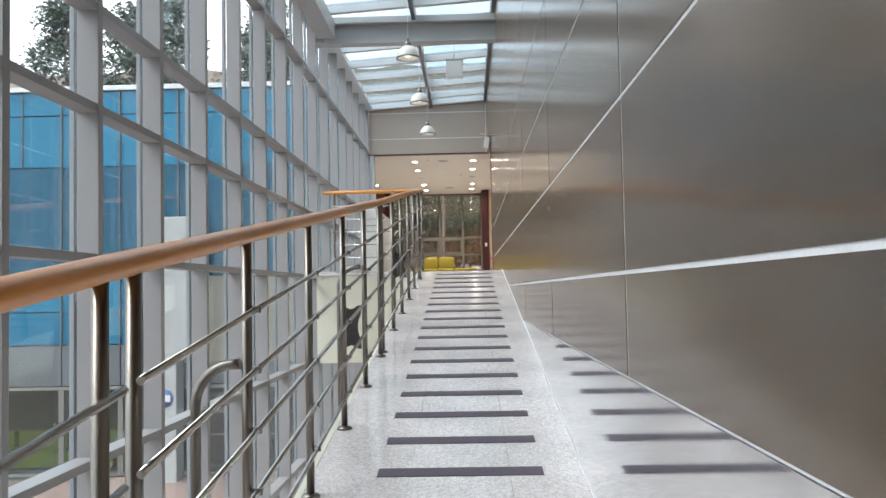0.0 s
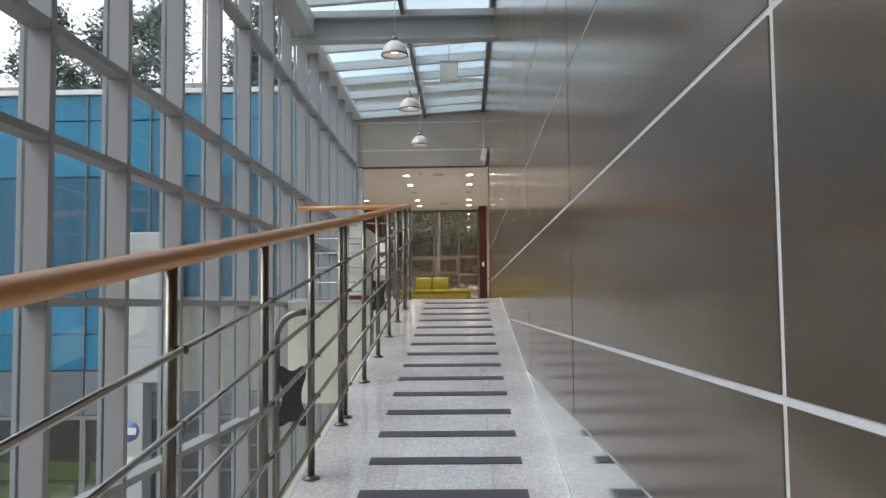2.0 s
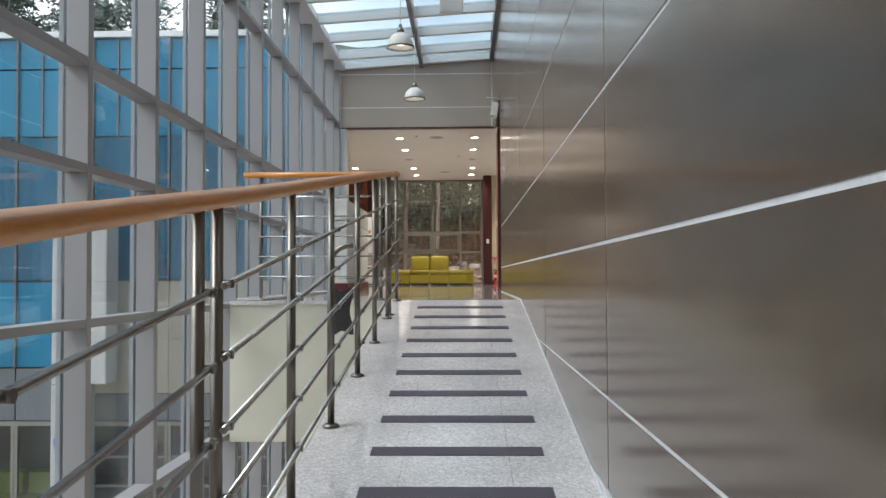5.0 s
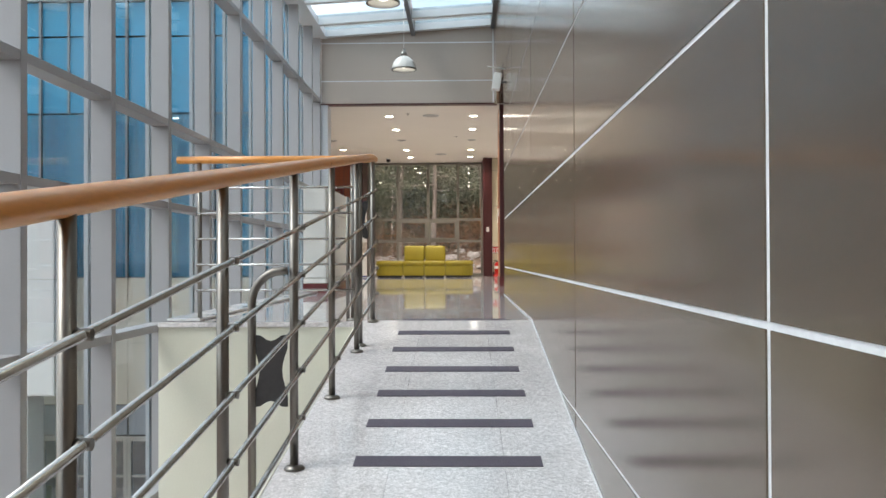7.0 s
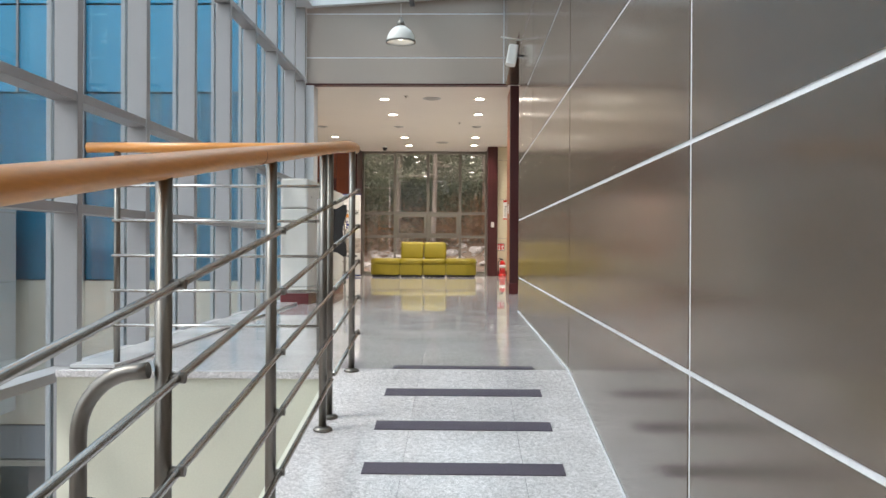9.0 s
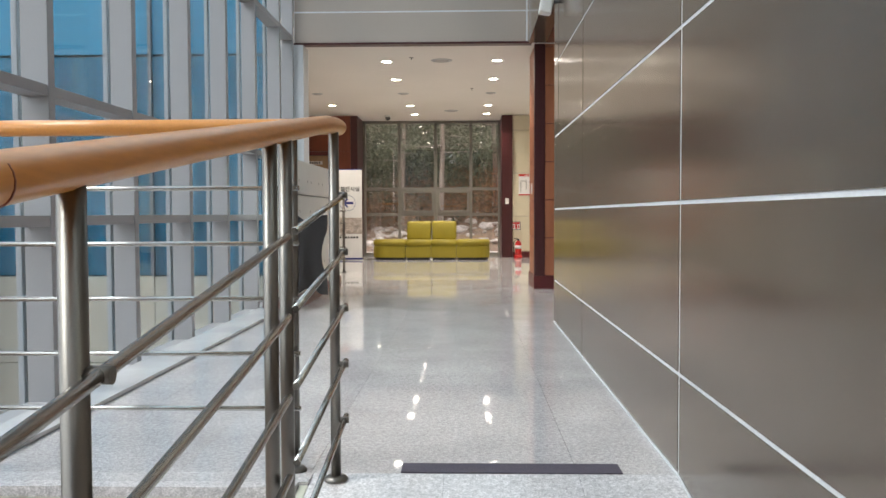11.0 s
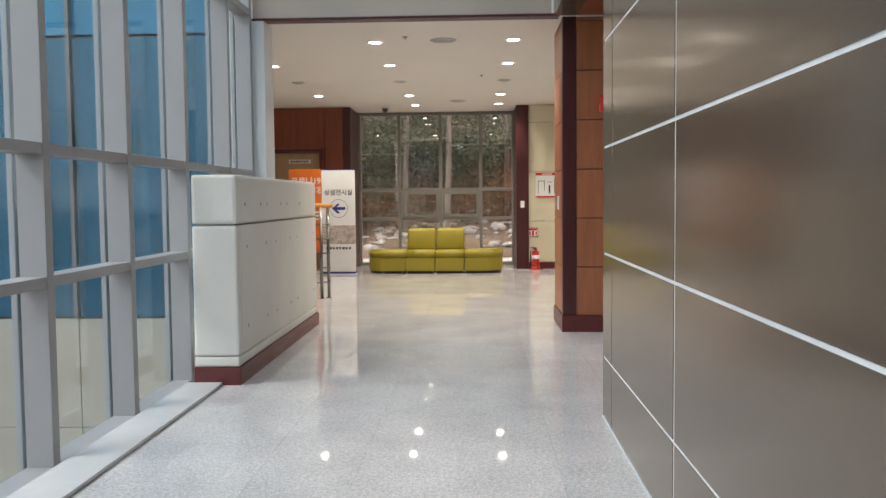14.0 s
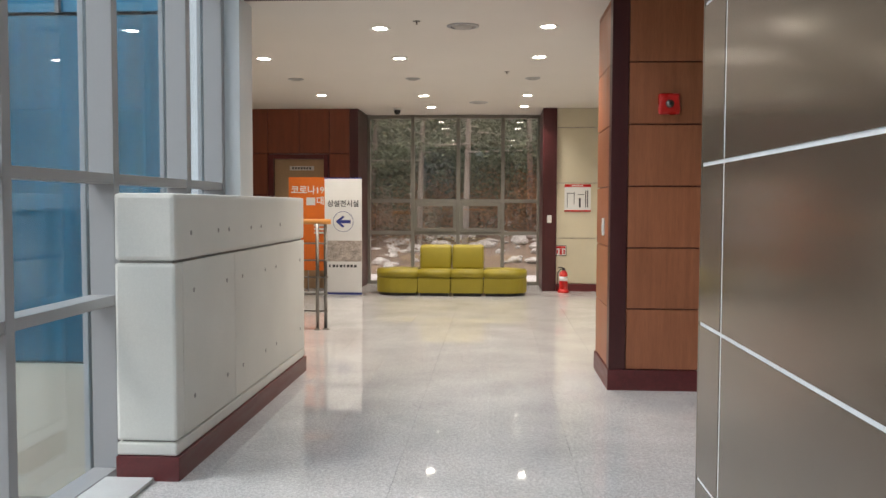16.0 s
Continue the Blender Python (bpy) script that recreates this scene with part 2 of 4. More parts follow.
SOIL = surface("leaf-strewn soil", (0.16, 0.118, 0.085), 0.35, (1.2, 1.2, 1.2), 22, 0.95, 0.03, 0.5, fine_vary=0.35, bump_dist=0.03)
BRICK_PAVE = surface("reddish paving", (0.30, 0.20, 0.165), 0.18, (3, 3, 3), 40, 0.8)
BARK = surface("grey-brown bark", (0.20, 0.175, 0.15), 0.3, (9, 9, 2), 60, 0.9, 0.05, 0.6, bump_dist=0.02)
ROCK = surface("pale rock", (0.40, 0.39, 0.37), 0.25, (3, 3, 3), 30, 0.85, 0.05, 0.5, bump_dist=0.02)


def leaf_material(name, a, b_):
    m, t, b = nodes_of(name)
    g = t.nodes.new("ShaderNodeNewGeometry")
    r = t.nodes.new("ShaderNodeValToRGB")
    r.color_ramp.elements[0].color, r.color_ramp.elements[1].color = (*a, 1), (*b_, 1)
    t.links.new(g.outputs["Random Per Island"], r.inputs["Fac"])
    t.links.new(r.outputs["Color"], b.inputs["Base Color"])
    b.inputs["Roughness"].default_value = 0.65
    return m


# needle greens lightened to carry the haze and the glass's reflected veil
PINE = leaf_material("haze-paled pine needles", (0.05, 0.075, 0.062), (0.15, 0.18, 0.15))
LEAF = leaf_material("green leaves", (0.035, 0.06, 0.038), (0.14, 0.16, 0.095))
AUTUMN = leaf_material("autumn leaves", (0.12, 0.07, 0.035), (0.36, 0.20, 0.10))

PANE = glass("clear pane", (0.93, 0.945, 0.94), 0.10)
PANE_BLUE = glass("blue-tinted pane", (0.79, 0.905, 0.96), 0.08)
PANE_WING = glass("blue wing pane", (0.70, 0.90, 0.96), 0.025)
PANE_ROOF = glass("tinted roof pane", (0.585, 0.715, 0.775), 0.035)
LIT = glow("downlight diffuser", (1.0, 0.92, 0.78), 16.0)
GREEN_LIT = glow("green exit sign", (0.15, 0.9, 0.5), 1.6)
LAMP_LIT = glow("pendant bulb", (1.0, 0.93, 0.8), 1.2)

# ---------------------------------------------------------------- helpers for building


def bm_box(x0, x1, y0, y1, z0, z1, bevel=0.0, bm=None):
    bm = bm or bmesh.new()
    vs = [bm.verts.new((x, y, z)) for x in (x0, x1) for y in (y0, y1) for z in (z0, z1)]
    fs = [bm.faces.new([vs[i] for i in f]) for f in ((0, 1, 3, 2), (4, 6, 7, 5), (0, 4, 5, 1), (2, 3, 7, 6), (0, 2, 6, 4), (1, 5, 7, 3))]
    if bevel:
        es = {e for f in fs for e in f.edges}
        bmesh.ops.bevel(bm, geom=list(es), offset=bevel, segments=2, affect="EDGES", profile=0.6)
    return bm


def bm_tube(points, radius, seg=12, bm=None, caps=True):
    """A round bar along a polyline."""
    bm = bm or bmesh.new()
    pts = [Vector(p) for p in points]
    rings = []
    for i, p in enumerate(pts):
        d = (pts[min(i + 1, len(pts) - 1)] - pts[max(i - 1, 0)]).normalized()
        if i == 0:
            u = d.cross(Vector((0, 0, 1)) if abs(d.z) < 0.95 else Vector((1, 0, 0)))
        u = (u - u.dot(d) * d).normalized()
        v = u.cross(d)
        rings.append([bm.verts.new(p + radius * (math.cos(2 * math.pi * k / seg) * u + math.sin(2 * math.pi * k / seg) * v)) for k in range(seg)])
    for a, b in zip(rings, rings[1:]):
        for k in range(seg):
            f = bm.faces.new((a[k], a[(k + 1) % seg], b[(k + 1) % seg], b[k]))
            f.smooth = True
    if caps:
        bm.faces.new(rings[0][::-1])
        bm.faces.new(rings[-1])
    return bm


def bm_turn(profile, seg=24, bm=None, centre=(0, 0, 0)):
    """A body of revolution round z from (radius, height) pairs."""
    bm = bm or bmesh.new()
    c = Vector(centre)
    rings = [[bm.verts.new(c + Vector((r * math.cos(2 * math.pi * k / seg), r * math.sin(2 * math.pi * k / seg), h))) for k in range(seg)] for r, h in profile]
    for a, b in zip(rings, rings[1:]):
        for k in range(seg):
            f = bm.faces.new((a[k], a[(k + 1) % seg], b[(k + 1) % seg], b[k]))
            f.smooth = True
    ring = profile[0] == profile[-1]
    if profile[0][0] > 1e-4 and not ring:
        bm.faces.new(rings[0][::-1])
    if profile[-1][0] > 1e-4 and not ring:
        bm.faces.new(rings[-1])
    bmesh.ops.remove_doubles(bm, verts=bm.verts, dist=1e-5)
    return bm


def bm_outline(points, axis, a, b):
    """A flat shape of (u, v) points, thick from a to b along the axis x, y or z."""
    bm = bmesh.new()

    def at(u, v, w):
        return {"x": (w, u, v), "y": (u, w, v), "z": (u, v, w)}[axis]
    lo = [bm.verts.new(at(u, v, a)) for u, v in points]
    hi = [bm.verts.new(at(u, v, b)) for u, v in points]
    bm.faces.new(lo)
    bm.faces.new(hi[::-1])
    n = len(points)
    for i in range(n):
        bm.faces.new((lo[i], hi[i], hi[(i + 1) % n], lo[(i + 1) % n]))
    bmesh.ops.recalc_face_normals(bm, faces=bm.faces)
    return bm


def mesh_of(name, bm, material):
    bmesh.ops.recalc_face_normals(bm, faces=bm.faces)
    me = bpy.data.meshes.new(name)
    bm.to_mesh(me)
    bm.free()
    me.materials.append(material)
    return me


def thing(name, label, category, group="", at=(0, 0, 0), kind=""):
    ob = new(name)
    ob.location = at
    ob.empty_display_size = 0.1
    return tagged(ob, label, category, group, kind)


def part(name, bm, material, parent, label=""):
    """One mesh object under a thing or a part, built in the parent's own coordinates."""
    ob = new(name, mesh_of(name, bm, material))
    ob.parent = parent
    if label:
        tagged(ob, label)
    return ob


def solid(name, bm, material, label="", category="", kind=""):
    return tagged(new(name, mesh_of(name, bm, material)), label, category, "", kind)


def piece(name, mesh, parent, at):
    ob = new(name, mesh)
    ob.parent = parent
    ob.location = at
    return ob


def words(name, text, size, material, parent, at, rot=(90, 0, 0)):
    c = bpy.data.curves.new(name, "FONT")
    c.offset = size * 0.018
    c.body, c.size, c.align_x, c.align_y, c.extrude = text, size, "CENTER", "CENTER", 0.0008
    c.materials.append(material)
    ob = new(name, c)
    ob.parent = parent
    ob.location = at
    ob.rotation_euler = [radians(a) for a in rot]
    return ob

# ---------------------------------------------------------------- plan
WALL_X = 0.52           # face of the panel wall
FRONT_X = -2.146         # inner edge of the curtain wall's mullions
PANE_X = -2.28
RAMP_L = -0.70
RAMP_TOP = 12.40        # y where the ramp meets the landing
SLOPE = 0.1298
WALL_END = 16.49
HEAD_Y = 19.40          # plane of the wall over the lobby opening
CEIL_Z = 2.824
WIN_Y = 28.4            # in the far lobby's own measure, see FAR_LOBBY
FAR_TOP = 2.951
BACK_Y = -3.4
GROUND_Z = -4.35
LOW_Z = -0.565           # polished band below the panels


def ramp_z(y):
    return min(0.0, SLOPE * (y - RAMP_TOP))


def roof_z(x):
    return 3.82 + 0.062 * (x - FRONT_X)


# ---------------------------------------------------------------- ground and floors
def hill(x, y):
    z = GROUND_Z
    if y > 22:
        z += 4.1 * min(1, (y - 24) / 4.0) if y > 24 else 0
    if y > 29.5:
        z += 0.16 * (y - 29.5) + 0.25 * math.sin(x * 0.8 + 1) * min(1, (y - 29.5) / 6)
    if y > 40:
        z += 0.25 * min(60, y - 40)
    return z


me = bpy.data.meshes.new("ground")
xs = [-900, -300, -120, -60] + [-40 + 2 * i for i in range(41)] + [60, 120, 300, 900]
ys = [-900, -300, -100, -40, -10, 10, 20] + [22 + 1.0 * i for i in range(30)] + [56, 62, 70, 80, 100, 140, 300, 900]
gv = [(x, y, hill(x, y)) for y in ys for x in xs]
nx = len(xs)
me.from_pydata(gv, [], [(j * nx + i, j * nx + i + 1, (j + 1) * nx + i + 1, (j + 1) * nx + i) for j in range(len(ys) - 1) for i in range(nx - 1)])
me.materials.append(SOIL)
ground = tagged(new("ground", me), "brown leaf-strewn soil rising to a wooded slope", "ground", kind="structure")

solid("pavement", bm_box(-9.5, PANE_X - 0.02, BACK_Y, 19.3, GROUND_Z + 0.004, GROUND_Z + 0.06), BRICK_PAVE, "reddish paved court below the curtain wall", "pavement", "structure")
solid("lower_floor", bm_box(PANE_X, 4.2, BACK_Y, 19.3, GROUND_Z - 0.1, GROUND_Z + 0.05), GROUT, "grey floor of the lower storey", "floor", "structure")

# landing and lobby slab, with granite slabs on it
floor = tagged(new("floor"), "polished pale grey granite slab floor", "floor", kind="structure")
part("screed", bm_box(-2.0, 4.2, RAMP_TOP, 30.0, -0.35, -0.022), GROUT, floor)
part("screed", bm_box(-5.2, -2.0, 20.2, 30.0, -0.35, -0.022), GROUT, floor)
part("screed", bm_box(-2.0, RAMP_L, 12.30, RAMP_TOP - 0.004, -0.35, -0.022), GROUT, floor)

# ramp slab
ramp = tagged(new("ramp"), "sloping walkway of honed pale granite slabs", "ramp", kind="structure")
y0, y1 = BACK_Y, RAMP_TOP
part("slab", bm_outline([(y0, ramp_z(y0) - 0.022), (y1, -0.022), (y1, -0.25), (y0, ramp_z(y0) - 0.25)], "x", RAMP_L, WALL_X), GROUT, ramp)
part("slab_edge", bm_outline([(y0, ramp_z(y0)), (y1, 0.0), (y1, -0.30), (y0, ramp_z(y0) - 0.30)], "x", RAMP_L - 0.03, RAMP_L - 0.003), FASCIA, ramp, "pale edge band along the void")

# cream fascia below the landing
solid("landing_fascia", bm_box(FRONT_X + 0.02, RAMP_L - 0.04, 12.26, 12.296, -1.27, -0.037), FASCIA, "cream painted panel facing the void below the landing", "fascia", "structure")
solid("landing_edge", bm_box(FRONT_X + 0.02, RAMP_L - 0.034, 12.245, 12.305, -0.034, 0.0), GRANITE_RAMP, "pale stone edge trim of the landing", "trim", "structure")

# ---------------------------------------------------------------- panel wall along the ramp
wall_right = tagged(new("wall_right"), "satin taupe metal panels with pale joints", "wall", kind="structure")
part("backing", bm_box(WALL_X + 0.0035, WALL_X + 0.30, BACK_Y, WALL_END, LOW_Z, 4.10), JOINT, wall_right, "pale sealant joints between the panels")
JV, JH = 0.011, 0.0065
col_edges = [-3.4, -2.0, 0.4, 2.8, 5.2, 7.6, 10.0, 12.4, 14.8, 16.2, WALL_END]
row_edges = [LOW_Z, -0.228, 0.338, 0.908, 1.481, 2.05, 2.62, 3.19, 4.10]
panel_mesh = {}
for ya, yb in zip(col_edges, col_edges[1:]):
    for za, zb in zip(row_edges, row_edges[1:]):
        key = (round(yb - ya, 3), round(zb - za, 3))
        if key not in panel_mesh:
            w, h = key
            end = 0 if yb == WALL_END else JV
            panel_mesh[key] = mesh_of("panel", bm_box(0, 0.0035, JV, w - end, JH, h - JH, 0.001), PANEL)
        piece("panel", panel_mesh[key], wall_right, (WALL_X, ya, za))
part("polished_band", bm_box(WALL_X, WALL_X + 0.30, BACK_Y, 9.0, GROUND_Z, LOW_Z - 0.002), MIRROR_BAND, wall_right, "polished stainless steel band along the ramp")
part("end_panel", bm_box(WALL_X, WALL_X + 0.30, WALL_END + 0.002, WALL_END + 0.02, -0.02, 4.10, 0.002), PANEL, wall_right)
solid("base_seal", bm_outline([(BACK_Y, ramp_z(BACK_Y) + 0.003), (RAMP_TOP, 0.003), (WALL_END, 0.003), (WALL_END, 0.010), (RAMP_TOP, 0.010), (BACK_Y, ramp_z(BACK_Y) + 0.010)], "x", WALL_X - 0.006, WALL_X - 0.001), JOINT, "thin pale sealant line along the wall base", "trim", "structure")

# wall over the lobby opening
wall_over = tagged(new("wall_over_lobby"), "taupe metal panels above the lobby opening", "wall", kind="structure")
part("backing", bm_box(FRONT_X, 4.2, HEAD_Y + 0.012, HEAD_Y + 0.145, 2.822, 4.2), JOINT, wall_over)
for za, zb in ((2.822, 3.165), (3.165, 3.75), (3.75, 4.2)):
    for xa, xb in ((FRONT_X, 0.50), (0.50, 4.2)):
        part("panel", bm_box(xa + 0.009, xb - 0.009, HEAD_Y + 0.008, HEAD_Y + 0.0119, za + (0.009 if za > 3 else 0.0), zb - 0.009, 0.001), HEADER, wall_over)
part("edge_trim", bm_box(FRONT_X, 0.56, HEAD_Y + 0.002, HEAD_Y + 0.145, 2.798, 2.820), POST_WOOD, wall_over, "dark metal edge at the opening's head")

# ---------------------------------------------------------------- closing walls, mostly out of view
solid("wall_back", bm_box(PANE_X, 4.2, BACK_Y - 0.2, BACK_Y - 0.01, GROUND_Z, 4.2), GREY_WALL, "plain grey plaster wall", "wall", "structure")
solid("wall_under_ramp", bm_box(RAMP_L - 0.02, RAMP_L + 0.15, BACK_Y, 12.4, GROUND_Z, ramp_z(BACK_Y) - 0.3), GREY_WALL, "plain grey plaster wall", "wall", "structure")
solid("wall_lower_north", bm_box(PANE_X, 4.2, 18.9, 19.1, GROUND_Z, -0.4), GREY_WALL, "plain grey plaster wall", "wall", "structure")
solid("wall_corridor_south", bm_box(WALL_X + 0.30, 4.2, WALL_END - 0.2, WALL_END, -0.02, 4.2), CREAM, "cream wall of a side passage", "wall", "structure")
solid("wall_corridor_east", bm_box(4.2, 4.4, BACK_Y, 30, GROUND_Z, 4.2), CREAM, "cream wall of a side passage", "wall", "structure")
solid("corridor_ceiling", bm_box(WALL_X + 0.201, 4.2, WALL_END + 0.022, HEAD_Y, 2.80, 2.95), WOOD_DARK, "dark wood soffit over a side passage", "ceiling", "structure")
solid("passage_wall_over", bm_box(WALL_X, WALL_X + 0.2, WALL_END + 0.022, HEAD_Y - 0.002, 2.80, 4.05), PANEL, "taupe metal panel above the side passage", "wall", "structure")

# ---------------------------------------------------------------- curtain wall
curtain = tagged(new("window_1"), "tall glazed curtain wall with grey aluminium mullions", "curtain wall", kind="structure")
MY = [5.075 - 1.05 * k for k in range(8, 0, -1)] + [5.08, 6.12, 7.19, 8.29, 9.35, 10.43, 11.53, 12.57, 13.60, 14.63, 15.66, 16.62, 17.61, 18.66]
LEVELS = (-2.48, -1.23, -0.045, 0.845, 1.46, 2.865)
mull = mesh_of("mullion", bm_box(0, 0.13, -0.033, 0.033, GROUND_Z, 3.82, 0.004), ALU)
capm = mesh_of("mullion_cap", bm_box(0, 0.03, -0.028, 0.028, GROUND_Z, 3.82, 0.004), ALU)
for y in MY + [19.36]:
    piece("mullion", mull, curtain, (FRONT_X - 0.13, y, 0))
    piece("mullion_cap", capm, curtain, (FRONT_X - 0.178, y, 0))
edges_y = [BACK_Y - 0.03] + MY + [19.36]
for ya, yb in zip(edges_y, edges_y[1:]):
    for z in LEVELS:
        part("transom", bm_box(FRONT_X - 0.128, FRONT_X - 0.004, ya + 0.034, yb - 0.034, z - 0.026, z + 0.026, 0.003), ALU, curtain)
    for za, zb in zip((GROUND_Z,) + LEVELS, LEVELS + (3.82,)):
        pane = part("pane", bm_box(PANE_X - 0.012, PANE_X, ya + 0.025, yb - 0.025, za + 0.02, zb - 0.02), PANE_BLUE, curtain)
        pane.visible_shadow = False
solid("curtain_sill", bm_box(FRONT_X + 0.06, -1.85, 12.32, 17.31, 0.003, 0.022, 0.003), SILL_STONE, "pale stone sill along the glazing", "sill", "structure")
solid("head_gutter", bm_box(FRONT_X - 0.25, FRONT_X + 0.10, BACK_Y, HEAD_Y, 3.82, 3.92), WHITE_ALU, "pale grey eaves profile above the glazing", "trim", "structure")

# ---------------------------------------------------------------- glazed roof
roof = tagged(new("skylight"), "sloping glass roof with pale glazing bars", "skylight", kind="structure")
RY = [BACK_Y + 0.1] + [y for y in MY if y > BACK_Y + 0.3] + [HEAD_Y - 0.06]


def sloped_bar(ya, yb, x0, x1, under, over):
    bm = bm_box(x0, x1, ya, yb, 0, 1)
    for v in bm.verts:
        v.co.z = roof_z(v.co.x) + (over if v.co.z > 0.5 else -under)
    return bm


for y in RY:
    part("glazing_bar", sloped_bar(y - 0.05, y + 0.05, FRONT_X, WALL_X + 0.02, 0.0, 0.14), WHITE_ALU, roof)
part("ridge_beam", sloped_bar(BACK_Y, HEAD_Y, -0.75, -0.69, 0.06, 0.20), DARK_STEEL, roof, "dark steel purlin along the roof")
part("wall_plate", sloped_bar(BACK_Y, HEAD_Y, WALL_X - 0.06, WALL_X - 0.002, 0.03, 0.20), DARK_STEEL, roof)
for ya, yb in zip(RY, RY[1:]):
    for xa, xb in ((FRONT_X, -0.76), (-0.68, WALL_X)):
        pane = part("pane", sloped_bar(ya + 0.03, yb - 0.03, xa, xb, -0.10, 0.112), PANE_ROOF, roof)
        pane.visible_shadow = False
# unseen opaque roof piece, added to keep skylight off the ramp's lower end
solid("added_light_block_roof", sloped_bar(BACK_Y, 5.4, FRONT_X, WALL_X, -0.145, 0.25), STEEL_PAINT, "unseen opaque roof section added to dim the lower end of the ramp", "ceiling", "structure")
BEAM_Y = 13.0
beam = thing("roof_beam", "grey painted steel I-beam across the glass roof", "beam")
part("web", bm_box(FRONT_X + 0.06, WALL_X - 0.004, BEAM_Y - 0.010, BEAM_Y + 0.010, 3.515, 3.92), STEEL_PAINT, beam)
part("lower_flange", bm_box(FRONT_X - 0.1, WALL_X - 0.004, BEAM_Y - 0.11, BEAM_Y + 0.11, 3.485, 3.513, 0.003), STEEL_PAINT, beam)
part("upper_flange", bm_box(FRONT_X + 0.06, WALL_X - 0.004, BEAM_Y - 0.11, BEAM_Y + 0.11, 3.79, 3.815, 0.003), STEEL_PAINT, beam)
solid("eaves_beam", bm_box(FRONT_X - 0.03, FRONT_X + 0.24, BACK_Y, BEAM_Y - 0.12, 3.56, 3.815, 0.006), STEEL_PAINT, "grey steel eaves beam above the glazing", "beam")

# ---------------------------------------------------------------- lobby shell
solid("ceiling", bm_box(-5.2, 4.2, HEAD_Y + 0.147, WIN_Y - 0.3, CEIL_Z, CEIL_Z + 0.2), CEIL, "warm white plaster ceiling", "ceiling", "structure")
solid("wall_lobby_west", bm_box(-5.4, -5.2, 19.96, WIN_Y, -0.3, CEIL_Z), CREAM, "cream wall", "wall", "structure")
solid("wall_lobby_south", bm_box(-5.2, FRONT_X - 0.25, 19.96, 20.14, -0.3, CEIL_Z), GREY_WALL, "plain wall beside the opening", "wall", "structure")
# paler than the mullions it matches: the light on its face is in the colour
solid("pier_west", bm_box(FRONT_X - 0.25, -2.04, 19.40, 19.72, -0.02, CEIL_Z - 0.026), WHITE_ALU, "grey pier at the end of the glazing", "pier", "structure")

wood_wall = tagged(new("wall_lobby_wood"), "dark reddish wood veneer wall with a doorway", "wall", kind="structure")
FW = 27.4
part("backing", bm_box(-5.2, -3.96, FW + 0.02, WIN_Y + 0.1, -0.02, FAR_TOP), BASE_WOOD, wood_wall)
part("backing", bm_box(-2.97, -2.50, FW + 0.02, WIN_Y + 0.1, -0.02, FAR_TOP), BASE_WOOD, wood_wall)
part("backing", bm_box(-3.96, -2.97, FW + 0.02, WIN_Y + 0.1, 2.22, FAR_TOP), BASE_WOOD, wood_wall)
for xa, xb, zs in ((-5.2, -4.55, (0.12, 0.9, 1.55, 2.22, FAR_TOP)), (-4.55, -3.97, (0.12, 0.9, 1.55, 2.22, FAR_TOP)), (-3.97, -3.45, (2.22, FAR_TOP)), (-3.45, -2.95, (2.22, FAR_TOP)), (-2.95, -2.62, (0.12, 0.9, 1.55, 2.22, FAR_TOP))):
    for za, zb in zip(zs, zs[1:]):
        part("panel", bm_box(xa + 0.004, xb - 0.004, FW, FW + 0.0195, za + 0.004, zb - 0.004, 0.002), WOOD_DARK, wood_wall)
part("corner_post", bm_box(-2.62, -2.48, FW - 0.012, WIN_Y + 0.1, -0.01, FAR_TOP - 0.002, 0.004), POST_WOOD, wood_wall)
door = tagged(new("door_1"), "beige door in a dark wood frame, closed", "door", kind="structure")
part("leaf", bm_box(-3.87, -3.05, FW + 0.06, FW + 0.10, 0.005, 2.13), BEIGE_DOOR, door)
part("frame", bm_box(-3.955, -3.875, FW - 0.02, FW + 0.10, -0.01, 2.21, 0.004), BASE_WOOD, door)
part("frame", bm_box(-3.045, -2.975, FW - 0.02, FW + 0.10, -0.01, 2.21, 0.004), BASE_WOOD, door)
part("frame", bm_box(-3.874, -3.046, FW - 0.02, FW + 0.10, 2.135, 2.21, 0.004), BASE_WOOD, door)
plate = part("name_plate", bm_box(-3.62, -3.22, FW + 0.052, FW + 0.059, 1.95, 2.02), PAPER, door, "small white name plate")
for i in range(7):
    part("writing", bm_box(-3.58 + i * 0.047, -3.55 + i * 0.047, FW + 0.050, FW + 0.0515, 1.967, 2.003), INK, plate)

# dark post and cream panels beside the window
solid("window_post", bm_box(0.50, 0.72, 27.38, WIN_Y + 0.1, -0.01, FAR_TOP - 0.002, 0.004), POST_WOOD, "dark red wood post beside the window", "post", "structure")
cream = tagged(new("wall_lobby_cream"), "cream panels with open joints above a dark baseboard", "wall", kind="structure")
part("backing", bm_box(0.72, 4.2, 27.44, 27.6, -0.02, FAR_TOP), BROWNISH, cream)
for xa, xb in ((0.72, 2.0), (2.0, 3.2), (3.2, 4.2)):
    for za, zb in ((0.12, 0.86), (0.86, 1.75), (1.75, 2.64), (2.64, FAR_TOP)):
        part("panel", bm_box(xa + 0.006, xb - 0.006, 27.42, 27.439, za + 0.006, zb - 0.006, 0.003), CREAM, cream)
part("baseboard", bm_box(0.725, 4.2, 27.405, 27.439, -0.01, 0.115, 0.003), BASE_WOOD, cream, "dark red wood baseboard")

